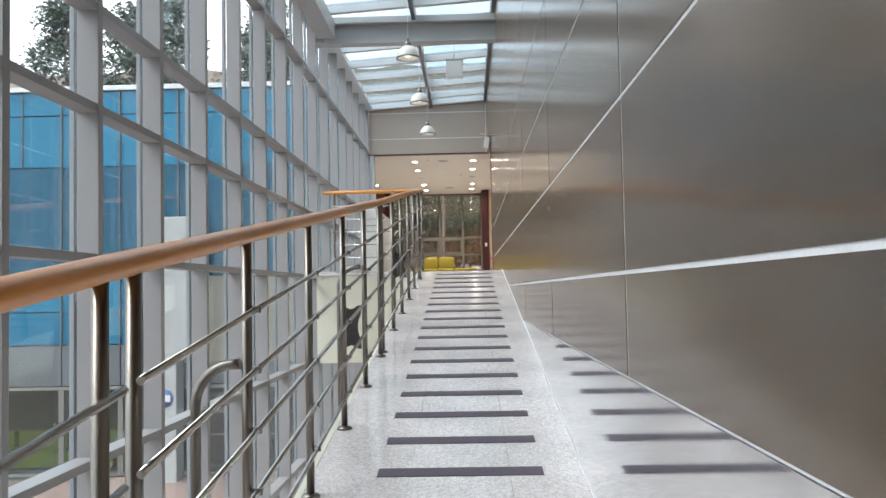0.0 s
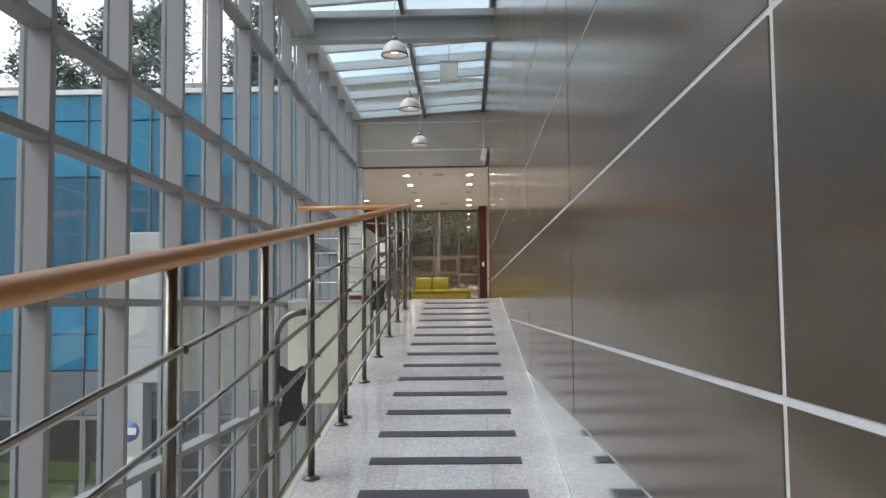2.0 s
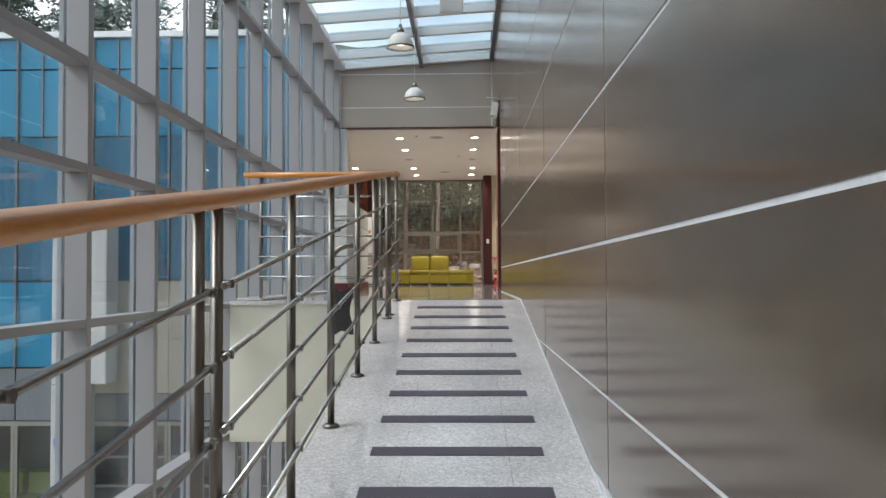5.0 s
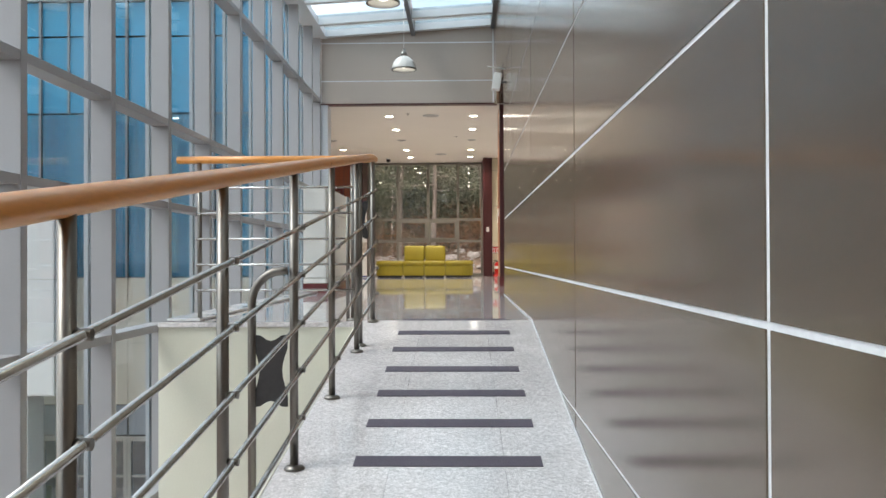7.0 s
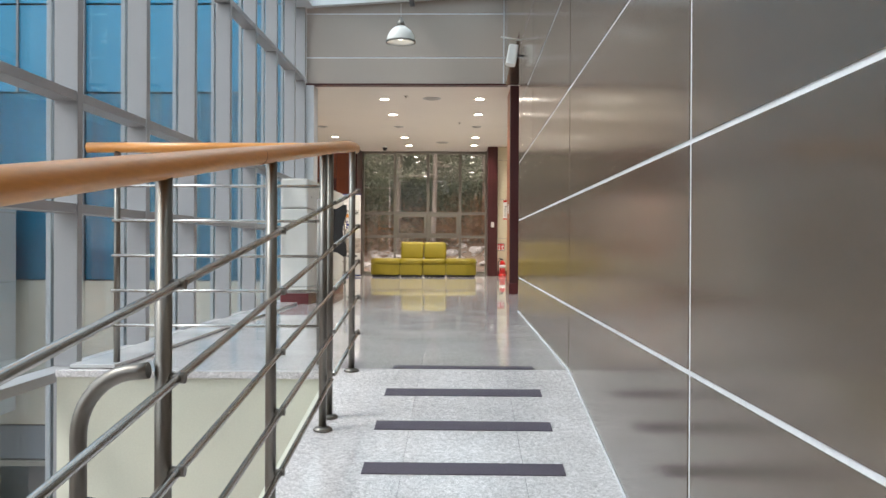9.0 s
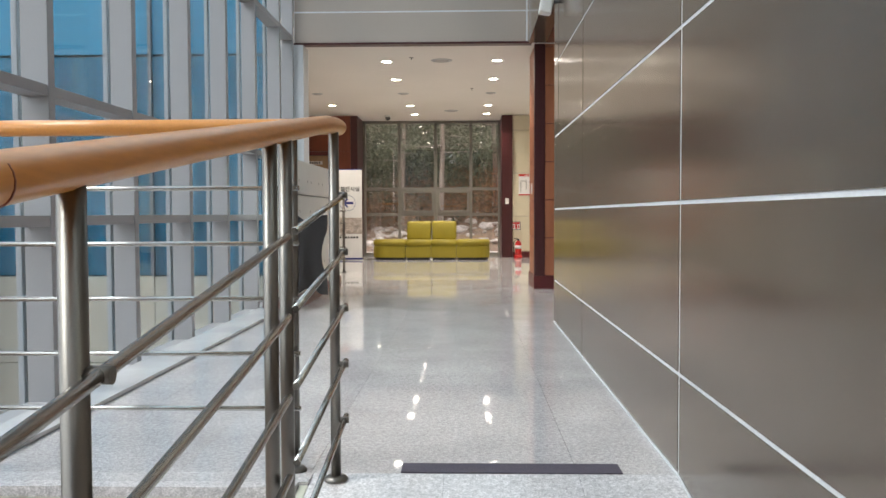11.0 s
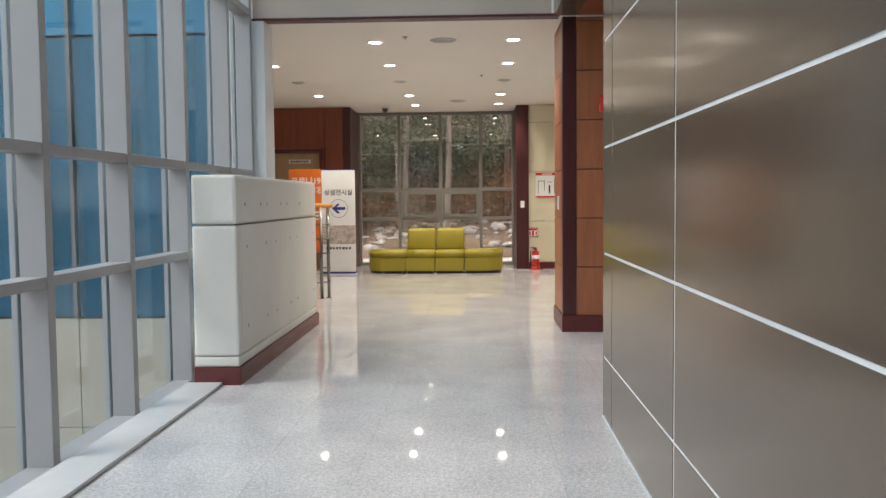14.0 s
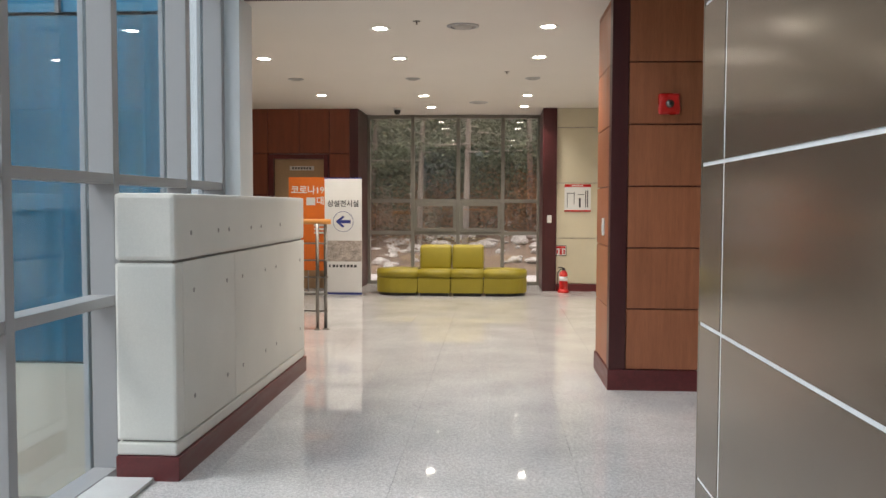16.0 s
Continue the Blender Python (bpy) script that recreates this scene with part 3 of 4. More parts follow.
# lobby window
win = tagged(new("window_2"), "floor-to-ceiling window with bronze frames and two vents", "window", kind="structure")
WX = [-2.46, -1.69, -0.90, -0.13, 0.49]
for x in WX:
    part("mullion", bm_box(x - 0.03, x + 0.03, WIN_Y - 0.04, WIN_Y + 0.06, 0.0, FAR_TOP, 0.003), BRONZE, win)
for xa, xb in zip(WX, WX[1:]):
    for z in (0.03, 0.90, 1.46, FAR_TOP - 0.035):
        part("transom", bm_box(xa + 0.031, xb - 0.031, WIN_Y - 0.038, WIN_Y + 0.058, z - 0.03, z + 0.03, 0.003), BRONZE, win)
    for za, zb in ((0.06, 0.87), (0.93, 1.43), (1.49, 2.88)):
        p = part("pane", bm_box(xa + 0.031, xb - 0.031, WIN_Y + 0.01, WIN_Y + 0.022, za, zb), PANE, win)
        p.visible_shadow = False
for xa, xb in ((-1.69, -0.90), (-0.90, -0.13)):
    sash = part("vent_sash", bm_box(xa + 0.035, xb - 0.035, WIN_Y - 0.06, WIN_Y - 0.041, 0.935, 1.425), BRONZE, win)
    bm = bm_box(xa + 0.035, xa + 0.085, WIN_Y - 0.065, WIN_Y - 0.0395, 0.935, 1.425)
    bm_box(xb - 0.085, xb - 0.035, WIN_Y - 0.065, WIN_Y - 0.0395, 0.935, 1.425, bm=bm)
    bm_box(xa + 0.0855, xb - 0.0855, WIN_Y - 0.065, WIN_Y - 0.0395, 0.935, 0.985, bm=bm)
    bm_box(xa + 0.0855, xb - 0.0855, WIN_Y - 0.065, WIN_Y - 0.0395, 1.375, 1.425, bm=bm)
    old = sash.data
    sash.data = mesh_of("vent_sash", bm, BRONZE)
    bpy.data.meshes.remove(old)

# wood-clad column beside the passage
col = tagged(new("column_wood"), "square column clad in reddish wood panels with dark corners", "column", kind="structure")
CX, CY = 0.605, 19.57
part("core", bm_box(CX + 0.02, 3.0, CY + 0.02, 20.4, -0.02, CEIL_Z), BASE_WOOD, col)
part("corner_trim", bm_box(CX - 0.004, CX + 0.115, CY - 0.006, CY + 0.115, 0.15, CEIL_Z, 0.004), POST_WOOD, col, "dark red wood corner")
zs = [0.15, 0.59, 1.03, 1.47, 1.91, 2.35, 2.79, CEIL_Z]
for za, zb in zip(zs, zs[1:]):
    for xa, xb in ((CX + 0.116, 1.85), (1.85, 3.0)):
        part("panel", bm_box(xa + 0.003, xb - 0.003, CY, CY + 0.0195, za + 0.005, zb - 0.005, 0.002), WOOD, col)
    part("panel", bm_box(CX, CX + 0.0195, CY + 0.118, 20.4, za + 0.005, zb - 0.005, 0.002), WOOD, col)
part("plinth", bm_box(CX - 0.012, 3.0, CY - 0.014, 20.41, -0.01, 0.149, 0.003), BASE_WOOD, col, "dark red wood plinth")

# ---------------------------------------------------------------- white concrete parapet beside the stairwell
par = thing("concrete_parapet", "white fair-faced concrete parapet on a dark red base", "parapet")
PX0, PX1, PY0, PY1 = -2.04, -1.742, 17.33, 20.12
part("core", bm_box(PX0 + 0.02, PX1 - 0.02, PY0 + 0.02, PY1 - 0.02, 0.10, 1.34), HOLE, par)
part("top_block", bm_box(PX0, PX1, PY0, PY1, 1.062, 1.385, 0.022), CONCRETE, par)
part("foot_block", bm_box(PX0, PX1, PY0, PY1, 0.12, 0.185, 0.012), CONCRETE, par)
part("end_panel", bm_box(PX0, PX1, PY0, PY0 + 0.105, 0.192, 1.050, 0.016), CONCRETE, par)
for ya, yb in ((17.438, 18.28), (18.283, 19.10), (19.083, PY1)):
    pn = part("panel", bm_box(PX0, PX1 - 0.002, ya, yb, 0.192, 1.050, 0.004), CONCRETE, par)
    for yy in (ya + 0.15, yb - 0.15):
        for zz in (0.36, 0.90):
            part("tie_hole", bm_outline([(yy + 0.013 * math.cos(a * math.pi / 5), zz + 0.013 * math.sin(a * math.pi / 5)) for a in range(10)], "x", PX1 - 0.004, PX1 - 0.0005), HOLE, par)
for yy in (17.55, 17.98, 18.17, 18.62, 18.85, 19.35):
    part("tie_hole", bm_outline([(yy + 0.013 * math.cos(a * math.pi / 5), 1.19 + 0.013 * math.sin(a * math.pi / 5)) for a in range(10)], "x", PX1 - 0.004, PX1 + 0.0015), HOLE, par)
part("baseboard", bm_box(PX0, PX1 + 0.012, PY0 - 0.012, PY1 + 0.01, -0.005, 0.118, 0.003), BASE_WOOD, par, "dark red wood baseboard")

# ---------------------------------------------------------------- railing along the ramp and landing
RX = -0.645


def rail_x(y):
    return RX + 0.005 * (y - 6.5)


RAIL_UP = 1.174
BARS = (0.20, 0.385, 0.57, 0.755, 0.94)
railing = thing("ramp_railing", "stainless steel railing with a varnished wooden handrail on the ramp", "railing")


def post(parent, x, y, z, top):
    p = part("post", bm_tube([(x, y, z), (x, y, top)], 0.0168, 14), STAINLESS, parent)
    part("foot_collar", bm_turn([(0.022, 0.0), (0.040, 0.0), (0.040, 0.006), (0.030, 0.016), (0.022, 0.018)], 18, centre=(x, y, z)), STAINLESS, p)


post_y = [-3.0, -2.3, -1.35, -0.4, 0.62, 1.63, 1.79, 2.68, 3.69, 4.67, 5.60, 6.53, 6.69, 7.64, 8.57, 9.55, 10.49, 11.45, 11.61]
for y in post_y:
    post(railing, rail_x(y), y, ramp_z(y), ramp_z(y) + RAIL_UP - 0.02)
END_Y = 12.35
post(railing, rail_x(END_Y), END_Y, min(0, ramp_z(END_Y)), 1.145)
spans = ((-3.0, 1.63), (1.79, 6.53), (6.69, 11.45), (11.61, END_Y))
for h in BARS:
    for ya, yb in spans:
        part("bar", bm_tube([(rail_x(ya) + 0.030, ya - 0.04, ramp_z(ya - 0.04) + h), (rail_x(yb) + 0.030, yb + 0.04, ramp_z(yb + 0.04) + h)], 0.0095, 10), BAR_STEEL, railing)
    for y in post_y[7:17] + [END_Y]:
        part("bar_clip", bm_tube([(rail_x(y) + 0.012, y, ramp_z(y) + h), (rail_x(y) + 0.044, y, ramp_z(y) + h)], 0.011, 8), STAINLESS, railing)
path = [(rail_x(y), y, ramp_z(y) + RAIL_UP + sag) for y, sag in ((-3.2, 0.0), (1.6, 0.0), (4.5, -0.010), (7.0, -0.012), (10.0, 0.001), (12.20, 0.002))] + [(rail_x(12.3), 12.29, 1.157), (rail_x(12.4), 12.36, 1.163), (rail_x(12.4), 12.43, 1.166), (rail_x(12.4), 12.465, 1.166)]
part("handrail", bm_tube(path, 0.027, 20), HANDRAIL, railing, "round varnished wooden handrail")

for y in (10.32,):
    part("handrail_joint", bm_tube([(rail_x(y), y, ramp_z(y) + RAIL_UP), (rail_x(y), y + 0.003, ramp_z(y + 0.003) + RAIL_UP)], 0.0276, 20), WOOD_DARK, railing, "thin dark glued joint of the handrail")

landing_rail = thing("landing_railing", "stainless steel railing with a wooden handrail across the landing edge", "railing")
for x in (-1.883, -0.767):
    post(landing_rail, x, 12.43, 0.0, 1.15)
for h in BARS:
    part("bar", bm_tube([(-1.90, 12.40, h + 0.02), (-0.74, 12.40, h + 0.02)], 0.0085, 10), BAR_STEEL, landing_rail)
part("handrail", bm_tube([(-2.045, 12.43, 1.166), (-1.4, 12.43, 1.166), (-0.72, 12.43, 1.166), (-0.63, 12.43, 1.166)], 0.027, 20), HANDRAIL, landing_rail, "round varnished wooden handrail")

# bent support pipes with dark scalloped plates, outside the railing


def bent_pipe(y, plated=True):
    z = ramp_z(y)
    t = thing("bent_pipe", "bent stainless pipe beside the railing" + (" with a dark scalloped plate" if plated else ""), "pipe bracket", "pipes outside the railing", (rail_x(y), y, z))
    p = [(-0.160, 0.0, -0.6), (-0.160, 0, 0.30), (-0.160, 0, 0.645)]
    for i in range(1, 11):
        a = i * math.pi / 20
        p.append((-0.160 + 0.118 * (1 - math.cos(a)), 0, 0.645 + 0.128 * math.sin(a)))
    p += [(-0.022, 0, 0.775)]
    part("pipe", bm_tube(p, 0.0165, 12), STAINLESS, t)
    if plated:
        part("scalloped_plate", scallop(-0.152, -0.02, 0.248, 0.525), PLATE, t, "glossy dark plate with scalloped edges")


def scallop(x0, x1, z0, z1):
    w, h = x1 - x0, z1 - z0
    pts = []

    def side(ax, az, bx, bz, depth, nx_, nz_):
        for i in range(10):
            u = i / 10
            bite = depth * max(0.0, math.sin(math.pi * (u - 0.18) / 0.64)) if 0.18 < u < 0.82 else 0
            pts.append((ax + (bx - ax) * u + nx_ * bite, az + (bz - az) * u + nz_ * bite))
    side(x0, z0, x1, z0, 0.022, 0, 1)
    side(x1, z0, x1, z1, 0.022, -1, 0)
    side(x1, z1, x0, z1, 0.022, 0, -1)
    side(x0, z1, x0, z0, 0.022, 1, 0)
    return bm_outline(pts, "y", -0.004, 0.004)


for y in (2.68, 5.58, 9.53):
    bent_pipe(y, y > 3)
corner = thing("scalloped_plate_holder", "dark scalloped plate on a short steel upright beside the landing railing", "plate", at=(-0.82, 12.55, -0.03))
part("upright", bm_tube([(0, 0, 0.03), (0, 0, 0.93)], 0.014, 10), STAINLESS, corner)
part("scalloped_plate", scallop(0.02, 0.15, 0.62, 0.90), PLATE, corner, "glossy dark plate with scalloped edges")

# ---------------------------------------------------------------- pendant lamps


def pendant(y):
    t = thing("pendant_lamp", "white dome pendant lamp with a chrome ring on a thin cord", "pendant lamp", "pendant lamps under the glass roof", (-0.72, y, 2.825))
    part("cord", bm_tube([(0, 0, 0.30), (0, 0, roof_z(-0.72) - 0.06 - 2.825)], 0.004, 6), WHITE, t)
    part("cap", bm_turn([(0.0, 0.31), (0.02, 0.31), (0.024, 0.27), (0.040, 0.26), (0.044, 0.205), (0.0, 0.205)], 20), STAINLESS, t, "chrome cap")
    prof = [(0.040, 0.215)] + [(0.155 * math.sin(a * math.pi / 20), 0.04 + 0.175 * math.cos(a * math.pi / 20)) for a in range(3, 11)]
    inner = [(r - 0.006, h - 0.006) for r, h in prof[::-1]]
    part("shade", bm_turn(prof + inner, 32), SHADE, t)
    part("ring", bm_turn([(0.150, 0.034), (0.162, 0.034), (0.162, 0.052), (0.152, 0.052), (0.150, 0.034)], 32), STAINLESS, t, "chrome ring")
    part("bulb", bm_turn([(0.0, 0.06), (0.045, 0.075), (0.055, 0.11), (0.04, 0.15), (0.02, 0.19)], 16), LAMP_LIT, t)


for y in (11.55, 14.35, 17.25):
    pendant(y)

# square hanging lamp box
box = thing("hanging_light_box", "white square light box hung from the glass roof", "light", at=(-0.13, 14.5, 3.32))
part("housing", bm_box(-0.14, 0.14, 0.0, 0.10, 0.0, 0.30, 0.008), WHITE, box)
part("front_panel", bm_box(-0.125, 0.125, -0.006, -0.001, 0.015, 0.265, 0.002), PAPER, box)
part("top_trim", bm_box(-0.15, 0.15, -0.012, 0.11, 0.301, 0.325, 0.003), STEEL_PAINT, box)
part("rod", bm_tube([(0, 0.05, 0.32), (0, 0.05, roof_z(-0.13) - 3.32)], 0.007, 8), STEEL_PAINT, box)

# loudspeaker on the panel wall
sp = thing("wall_loudspeaker", "white box loudspeaker on a bracket on the panel wall", "loudspeaker", at=(WALL_X, 16.15, 2.35))
bm = bm_box(-0.145, -0.05, -0.07, 0.07, 0.03, 0.225, 0.018)
bmesh.ops.rotate(bm, verts=bm.verts, cent=(-0.1, 0, 0.1), matrix=Matrix.Rotation(radians(10), 3, "Y"))
part("cabinet", bm, WHITE, sp)
part("bracket", bm_tube([(0, 0, 0.12), (-0.08, 0, 0.12)], 0.012, 8), DARK_STEEL, sp)
part("arm", bm_tube([(0.0, 0.05, 0.285), (-0.20, -0.08, 0.285)], 0.008, 8), WHITE, sp, "thin white arm")

# ---------------------------------------------------------------- ceiling fittings in the lobby


def downlight(x, y):
    t = thing("downlight", "round recessed downlight, lit warm white", "downlight", "downlights in the lobby ceiling", (x, y, CEIL_Z))
    part("trim_ring", bm_turn([(0.060, -0.003), (0.088, -0.007), (0.090, -0.002), (0.090, 0.0), (0.060, 0.0), (0.060, -0.003)], 28), WHITE, t)
    part("diffuser", bm_turn([(0.0, -0.0045), (0.058, -0.004), (0.058, -0.001), (0.0, -0.001)], 24), LIT, t, "glowing diffuser")
    d = bpy.data.lights.new("downlight_lamp", "SPOT")
    d.energy, d.color, d.spot_size, d.spot_blend, d.shadow_soft_size = DOWN, (1.0, 0.92, 0.80), radians(130), 0.8, 0.06
    lo = new("lamp", d)
    lo.parent = t
    lo.location = (0, 0, -0.05)


for x, ys_ in ((-1.205, (20.67, 22.17, 25.2, 26.58)), (0.21, (20.65, 22.15, 25.19, 26.52)), (-2.6, (22.13, 25.1)), (1.67, (22.17, 25.2))):
    for y in ys_:
        downlight(x, y)


def vent(x, y, r=0.10):
    t = thing("ceiling_vent", "round grey ceiling air diffuser", "air vent", "air diffusers in the lobby ceiling", (x, y, CEIL_Z))
    part("outer_ring", bm_turn([(r * 0.75, -0.012), (r, -0.006), (r, 0.0), (r * 0.75, 0.0), (r * 0.75, -0.012)], 24), STEEL_PAINT, t)
    part("cone", bm_turn([(0.0, -0.022), (r * 0.5, -0.020), (r * 0.68, -0.006), (r * 0.68, -0.001), (0, -0.001)], 24), GREY_WALL, t)


for x, y in ((-0.50, 20.6), (-0.47, 25.98)):
    vent(x, y, 0.135)
for x, y in ((-1.205, 23.6), (0.21, 23.6), (-2.6, 23.58)):
    vent(x, y, 0.09)
cam_dome = thing("dome_camera", "small black dome security camera on the ceiling", "camera", at=(-1.74, 26.7, CEIL_Z))
part("mount", bm_turn([(0.0, 0.0), (0.055, 0.0), (0.055, -0.03), (0.0, -0.03)], 20), WHITE, cam_dome)
part("dome", bm_turn([(0.05, -0.031), (0.05, -0.06), (0.04, -0.085), (0.02, -0.10), (0.0, -0.104)], 20), BLACK, cam_dome)
for x, y in ((-0.87, 20.4), (-0.1, 23.1)):
    d = thing("sprinkler_head", "small chrome sprinkler head", "sprinkler", "sprinklers in the lobby ceiling", (x, y, CEIL_Z))
    part("escutcheon", bm_turn([(0.0, -0.004), (0.03, -0.003), (0.032, 0.0), (0.0, 0.0)], 16), STAINLESS, d)
    part("head", bm_turn([(0.0, -0.026), (0.009, -0.025), (0.009, -0.022), (0.005, -0.020), (0.005, -0.0045), (0, -0.0045)], 12), BAR_STEEL, d)

# ---------------------------------------------------------------- lobby furniture


def seat_module(x0, x1, back, rounded):
    """One upholstered block of the bench; rounded: -1 or 1 for the curved end."""
    t = thing("sofa_module", "lime leatherette bench module" + (" with a backrest" if back else " with a rounded end"), "sofa", "lime bench under the window", ((x0 + x1) / 2, 26.5, 0))
    w = (x1 - x0) / 2 - 0.001
    D = 0.62

    def shape(inset):
        if not rounded:
            return [(-w + inset, inset), (w - inset, inset), (w - inset, D - inset), (-w + inset, D - inset)]
        pts = [(-w + inset, D - inset), (-w + inset, inset), (0.0, inset)]
        for i in range(0, 11):
            a = -math.pi / 2 + math.pi * i / 10
            pts.append((0.0 + (w - inset) * math.cos(a), D / 2 + (D / 2 - inset) * math.sin(a)))
        pts.append((0.0, D - inset))
        pts = [p for i, p in enumerate(pts) if i == 0 or (Vector(p) - Vector(pts[i - 1])).length > 1e-4]
        if rounded < 0:
            pts = [(-a, b) for a, b in pts][::-1]
        return pts
    part("plinth", bm_outline(shape(0.03), "z", 0.0, 0.045), BLACK, t, "black plinth")
    bm = bm_outline(shape(0.0), "z", 0.046, 0.27)
    bmesh.ops.bevel(bm, geom=bm.edges[:], offset=0.006, segments=2, affect="EDGES")
    part("base", bm, LIME, t)
    bm = bm_outline(shape(-0.004), "z", 0.272, 0.40)
    bmesh.ops.bevel(bm, geom=bm.edges[:], offset=0.018, segments=3, affect="EDGES")
    for f in bm.faces:
        f.smooth = True
    part("seat_cushion", bm, LIME, t)
    if back:
        bm = bm_box(-w, w, 0.30, 0.56, 0.385, 0.765, 0.05)
        for v in bm.verts:
            v.co.y += 0.07 * (v.co.z - 0.385) / 0.38
        for f in bm.faces:
            f.smooth = True
        part("backrest", bm, LIME, t)


for x0, x1, back, r in ((-2.09, -1.43, False, -1), (-1.425, -0.932, True, 0), (-0.922, -0.43, True, 0), (-0.425, 0.235, False, 1)):
    seat_module(x0, x1, back, r)

ban = thing("standing_banner", "white standing banner with a blue arrow and printed lettering", "banner", at=(-2.565, 26.5, 0))
part("sheet", bm_box(-0.285, 0.285, -0.003, 0.003, 0.03, 1.80), PAPER, ban)
part("top_bar", bm_box(-0.29, 0.29, -0.006, 0.006, 1.785, 1.803), NAVY, ban)
part("bottom_bar", bm_box(-0.285, 0.285, -0.012, 0.012, 0.012, 0.045), NAVY, ban)
part("foot", bm_box(-0.30, 0.30, -0.09, 0.09, 0.0, 0.011, 0.003), STEEL_PAINT, ban)
part("pole", bm_tube([(0, 0.02, 0.01), (0, 0.02, 1.78)], 0.009, 8), STEEL_PAINT, ban)
words("lettering", "상설전시실", 0.106, INK, ban, (0.0, -0.0045, 1.40))
part("ring", bm_turn([(0.150, 0), (0.157, 0), (0.157, 0.0015), (0.150, 0.0015), (0.150, 0)], 40), NAVY, ban).matrix_local = pose(0, -0.0035, 1.13, 90, 0, 0)
part("arrow", bm_outline([(-0.115, 1.13), (-0.01, 1.22), (-0.01 + 0.03, 1.20), (-0.035, 1.155), (0.115, 1.155), (0.115, 1.105), (-0.035, 1.105), (0.02, 1.06), (-0.01, 1.04)], "y", -0.0055, -0.0035), NAVY, ban, "blue arrow")
part("photo_print", bm_box(-0.283, 0.283, -0.0045, -0.0035, 0.52, 0.84), BROWNISH, ban, "faded sepia photograph")
for i, w in enumerate((0.03, 0.05, 0.04, 0.05, 0.04, 0.05, 0.045, 0.05)):
    part("small_print", bm_box(-0.22 + i * 0.055, -0.22 + i * 0.055 + w * 0.8, -0.0045, -0.0035, 0.43, 0.47), INK, ban)

ob_ = thing("orange_banner", "orange standing banner with white lettering", "banner", at=(-3.19, 26.85, 0))
part("sheet", bm_box(-0.30, 0.30, -0.003, 0.003, 0.35, 1.82), ORANGE, ob_)
part("stand", bm_tube([(0, 0.02, 0.01), (0, 0.02, 1.8)], 0.009, 8), STEEL_PAINT, ob_)
part("foot", bm_box(-0.28, 0.28, -0.10, 0.10, 0.0, 0.011, 0.003), STEEL_PAINT, ob_)
words("lettering", "코로나19", 0.14, PAPER, ob_, (0.0, -0.0045, 1.61))
words("lettering", "대", 0.14, PAPER, ob_, (0.20, -0.0045, 1.44))
part("print_block", bm_box(-0.02, 0.12, -0.0045, -0.0035, 1.38, 1.50), PAPER, ob_)
for i in range(3):
    part("small_print", bm_box(0.10, 0.26, -0.0045, -0.0035, 1.05 - i * 0.06, 1.08 - i * 0.06), PAPER, ob_)

ext = thing("fire_extinguisher", "red fire extinguisher with a black hose on the floor", "fire extinguisher", at=(0.83, 27.20, 0))
part("cylinder", bm_turn([(0.0, 0.05), (0.06, 0.05), (0.066, 0.07), (0.066, 0.29), (0.058, 0.325), (0.03, 0.345), (0.02, 0.36), (0.0, 0.36)], 24), RED, ext)
part("base_stand", bm_turn([(0.0, 0.0), (0.085, 0.0), (0.09, 0.02), (0.070, 0.06), (0.0, 0.06)], 20), RED, ext)
part("label", bm_turn([(0.0665, 0.19), (0.0672, 0.19), (0.0672, 0.26), (0.0665, 0.26)], 24), PAPER, ext, "pale printed label")
part("valve", bm_box(-0.02, 0.02, -0.02, 0.02, 0.355, 0.395, 0.005), BLACK, ext)
part("handle", bm_tube([(0.0, 0, 0.39), (-0.05, -0.01, 0.405), (-0.09, -0.01, 0.395)], 0.008, 8), BLACK, ext)
part("hose", bm_tube([(0.02, -0.02, 0.37), (-0.05, -0.05, 0.38), (-0.095, -0.05, 0.32), (-0.095, -0.045, 0.18), (-0.085, -0.04, 0.10)], 0.009, 8), BLACK, ext, "black rubber hose")

sg = thing("extinguisher_sign", "small black framed sign with red marks", "sign", at=(0.80, 27.415, 0.66))
part("board", bm_box(-0.09, 0.09, -0.008, 0.0, -0.085, 0.085, 0.002), INK, sg)
part("face", bm_box(-0.08, 0.08, -0.0095, -0.0085, -0.075, 0.075), PAPER, sg)
part("mark", bm_box(-0.075, 0.075, -0.011, -0.010, 0.035, 0.07), RED, sg)
part("mark", bm_box(-0.02, 0.02, -0.011, -0.010, -0.065, 0.03), RED, sg)
for x in (-0.055, 0.055):
    part("mark", bm_box(x - 0.013, x + 0.013, -0.011, -0.010, -0.055, 0.015), RED, sg)

ev = thing("evacuation_plan", "white evacuation plan with red borders on the wall", "wall sign", at=(1.06, 27.415, 1.51))
part("board", bm_box(-0.21, 0.21, -0.008, 0.0, -0.22, 0.22, 0.002), PAPER, ev)
part("top_band", bm_box(-0.21, 0.21, -0.0095, -0.0085, 0.175, 0.22), RED, ev)
part("bottom_band", bm_box(-0.21, 0.21, -0.0095, -0.0085, -0.22, -0.195), RED, ev)
for xa, xb, za, zb in ((-0.17, -0.16, -0.15, 0.08), (-0.17, -0.06, 0.07, 0.08), (-0.06, -0.05, -0.10, 0.10), (0.02, 0.05, -0.15, 0.0), (0.0, 0.10, 0.05, 0.06), (0.12, 0.135, -0.15, 0.12), (0.15, 0.165, -0.15, 0.12)):
    part("plan_line", bm_box(xa, xb, -0.0095, -0.0085, za, zb), INK, ev)
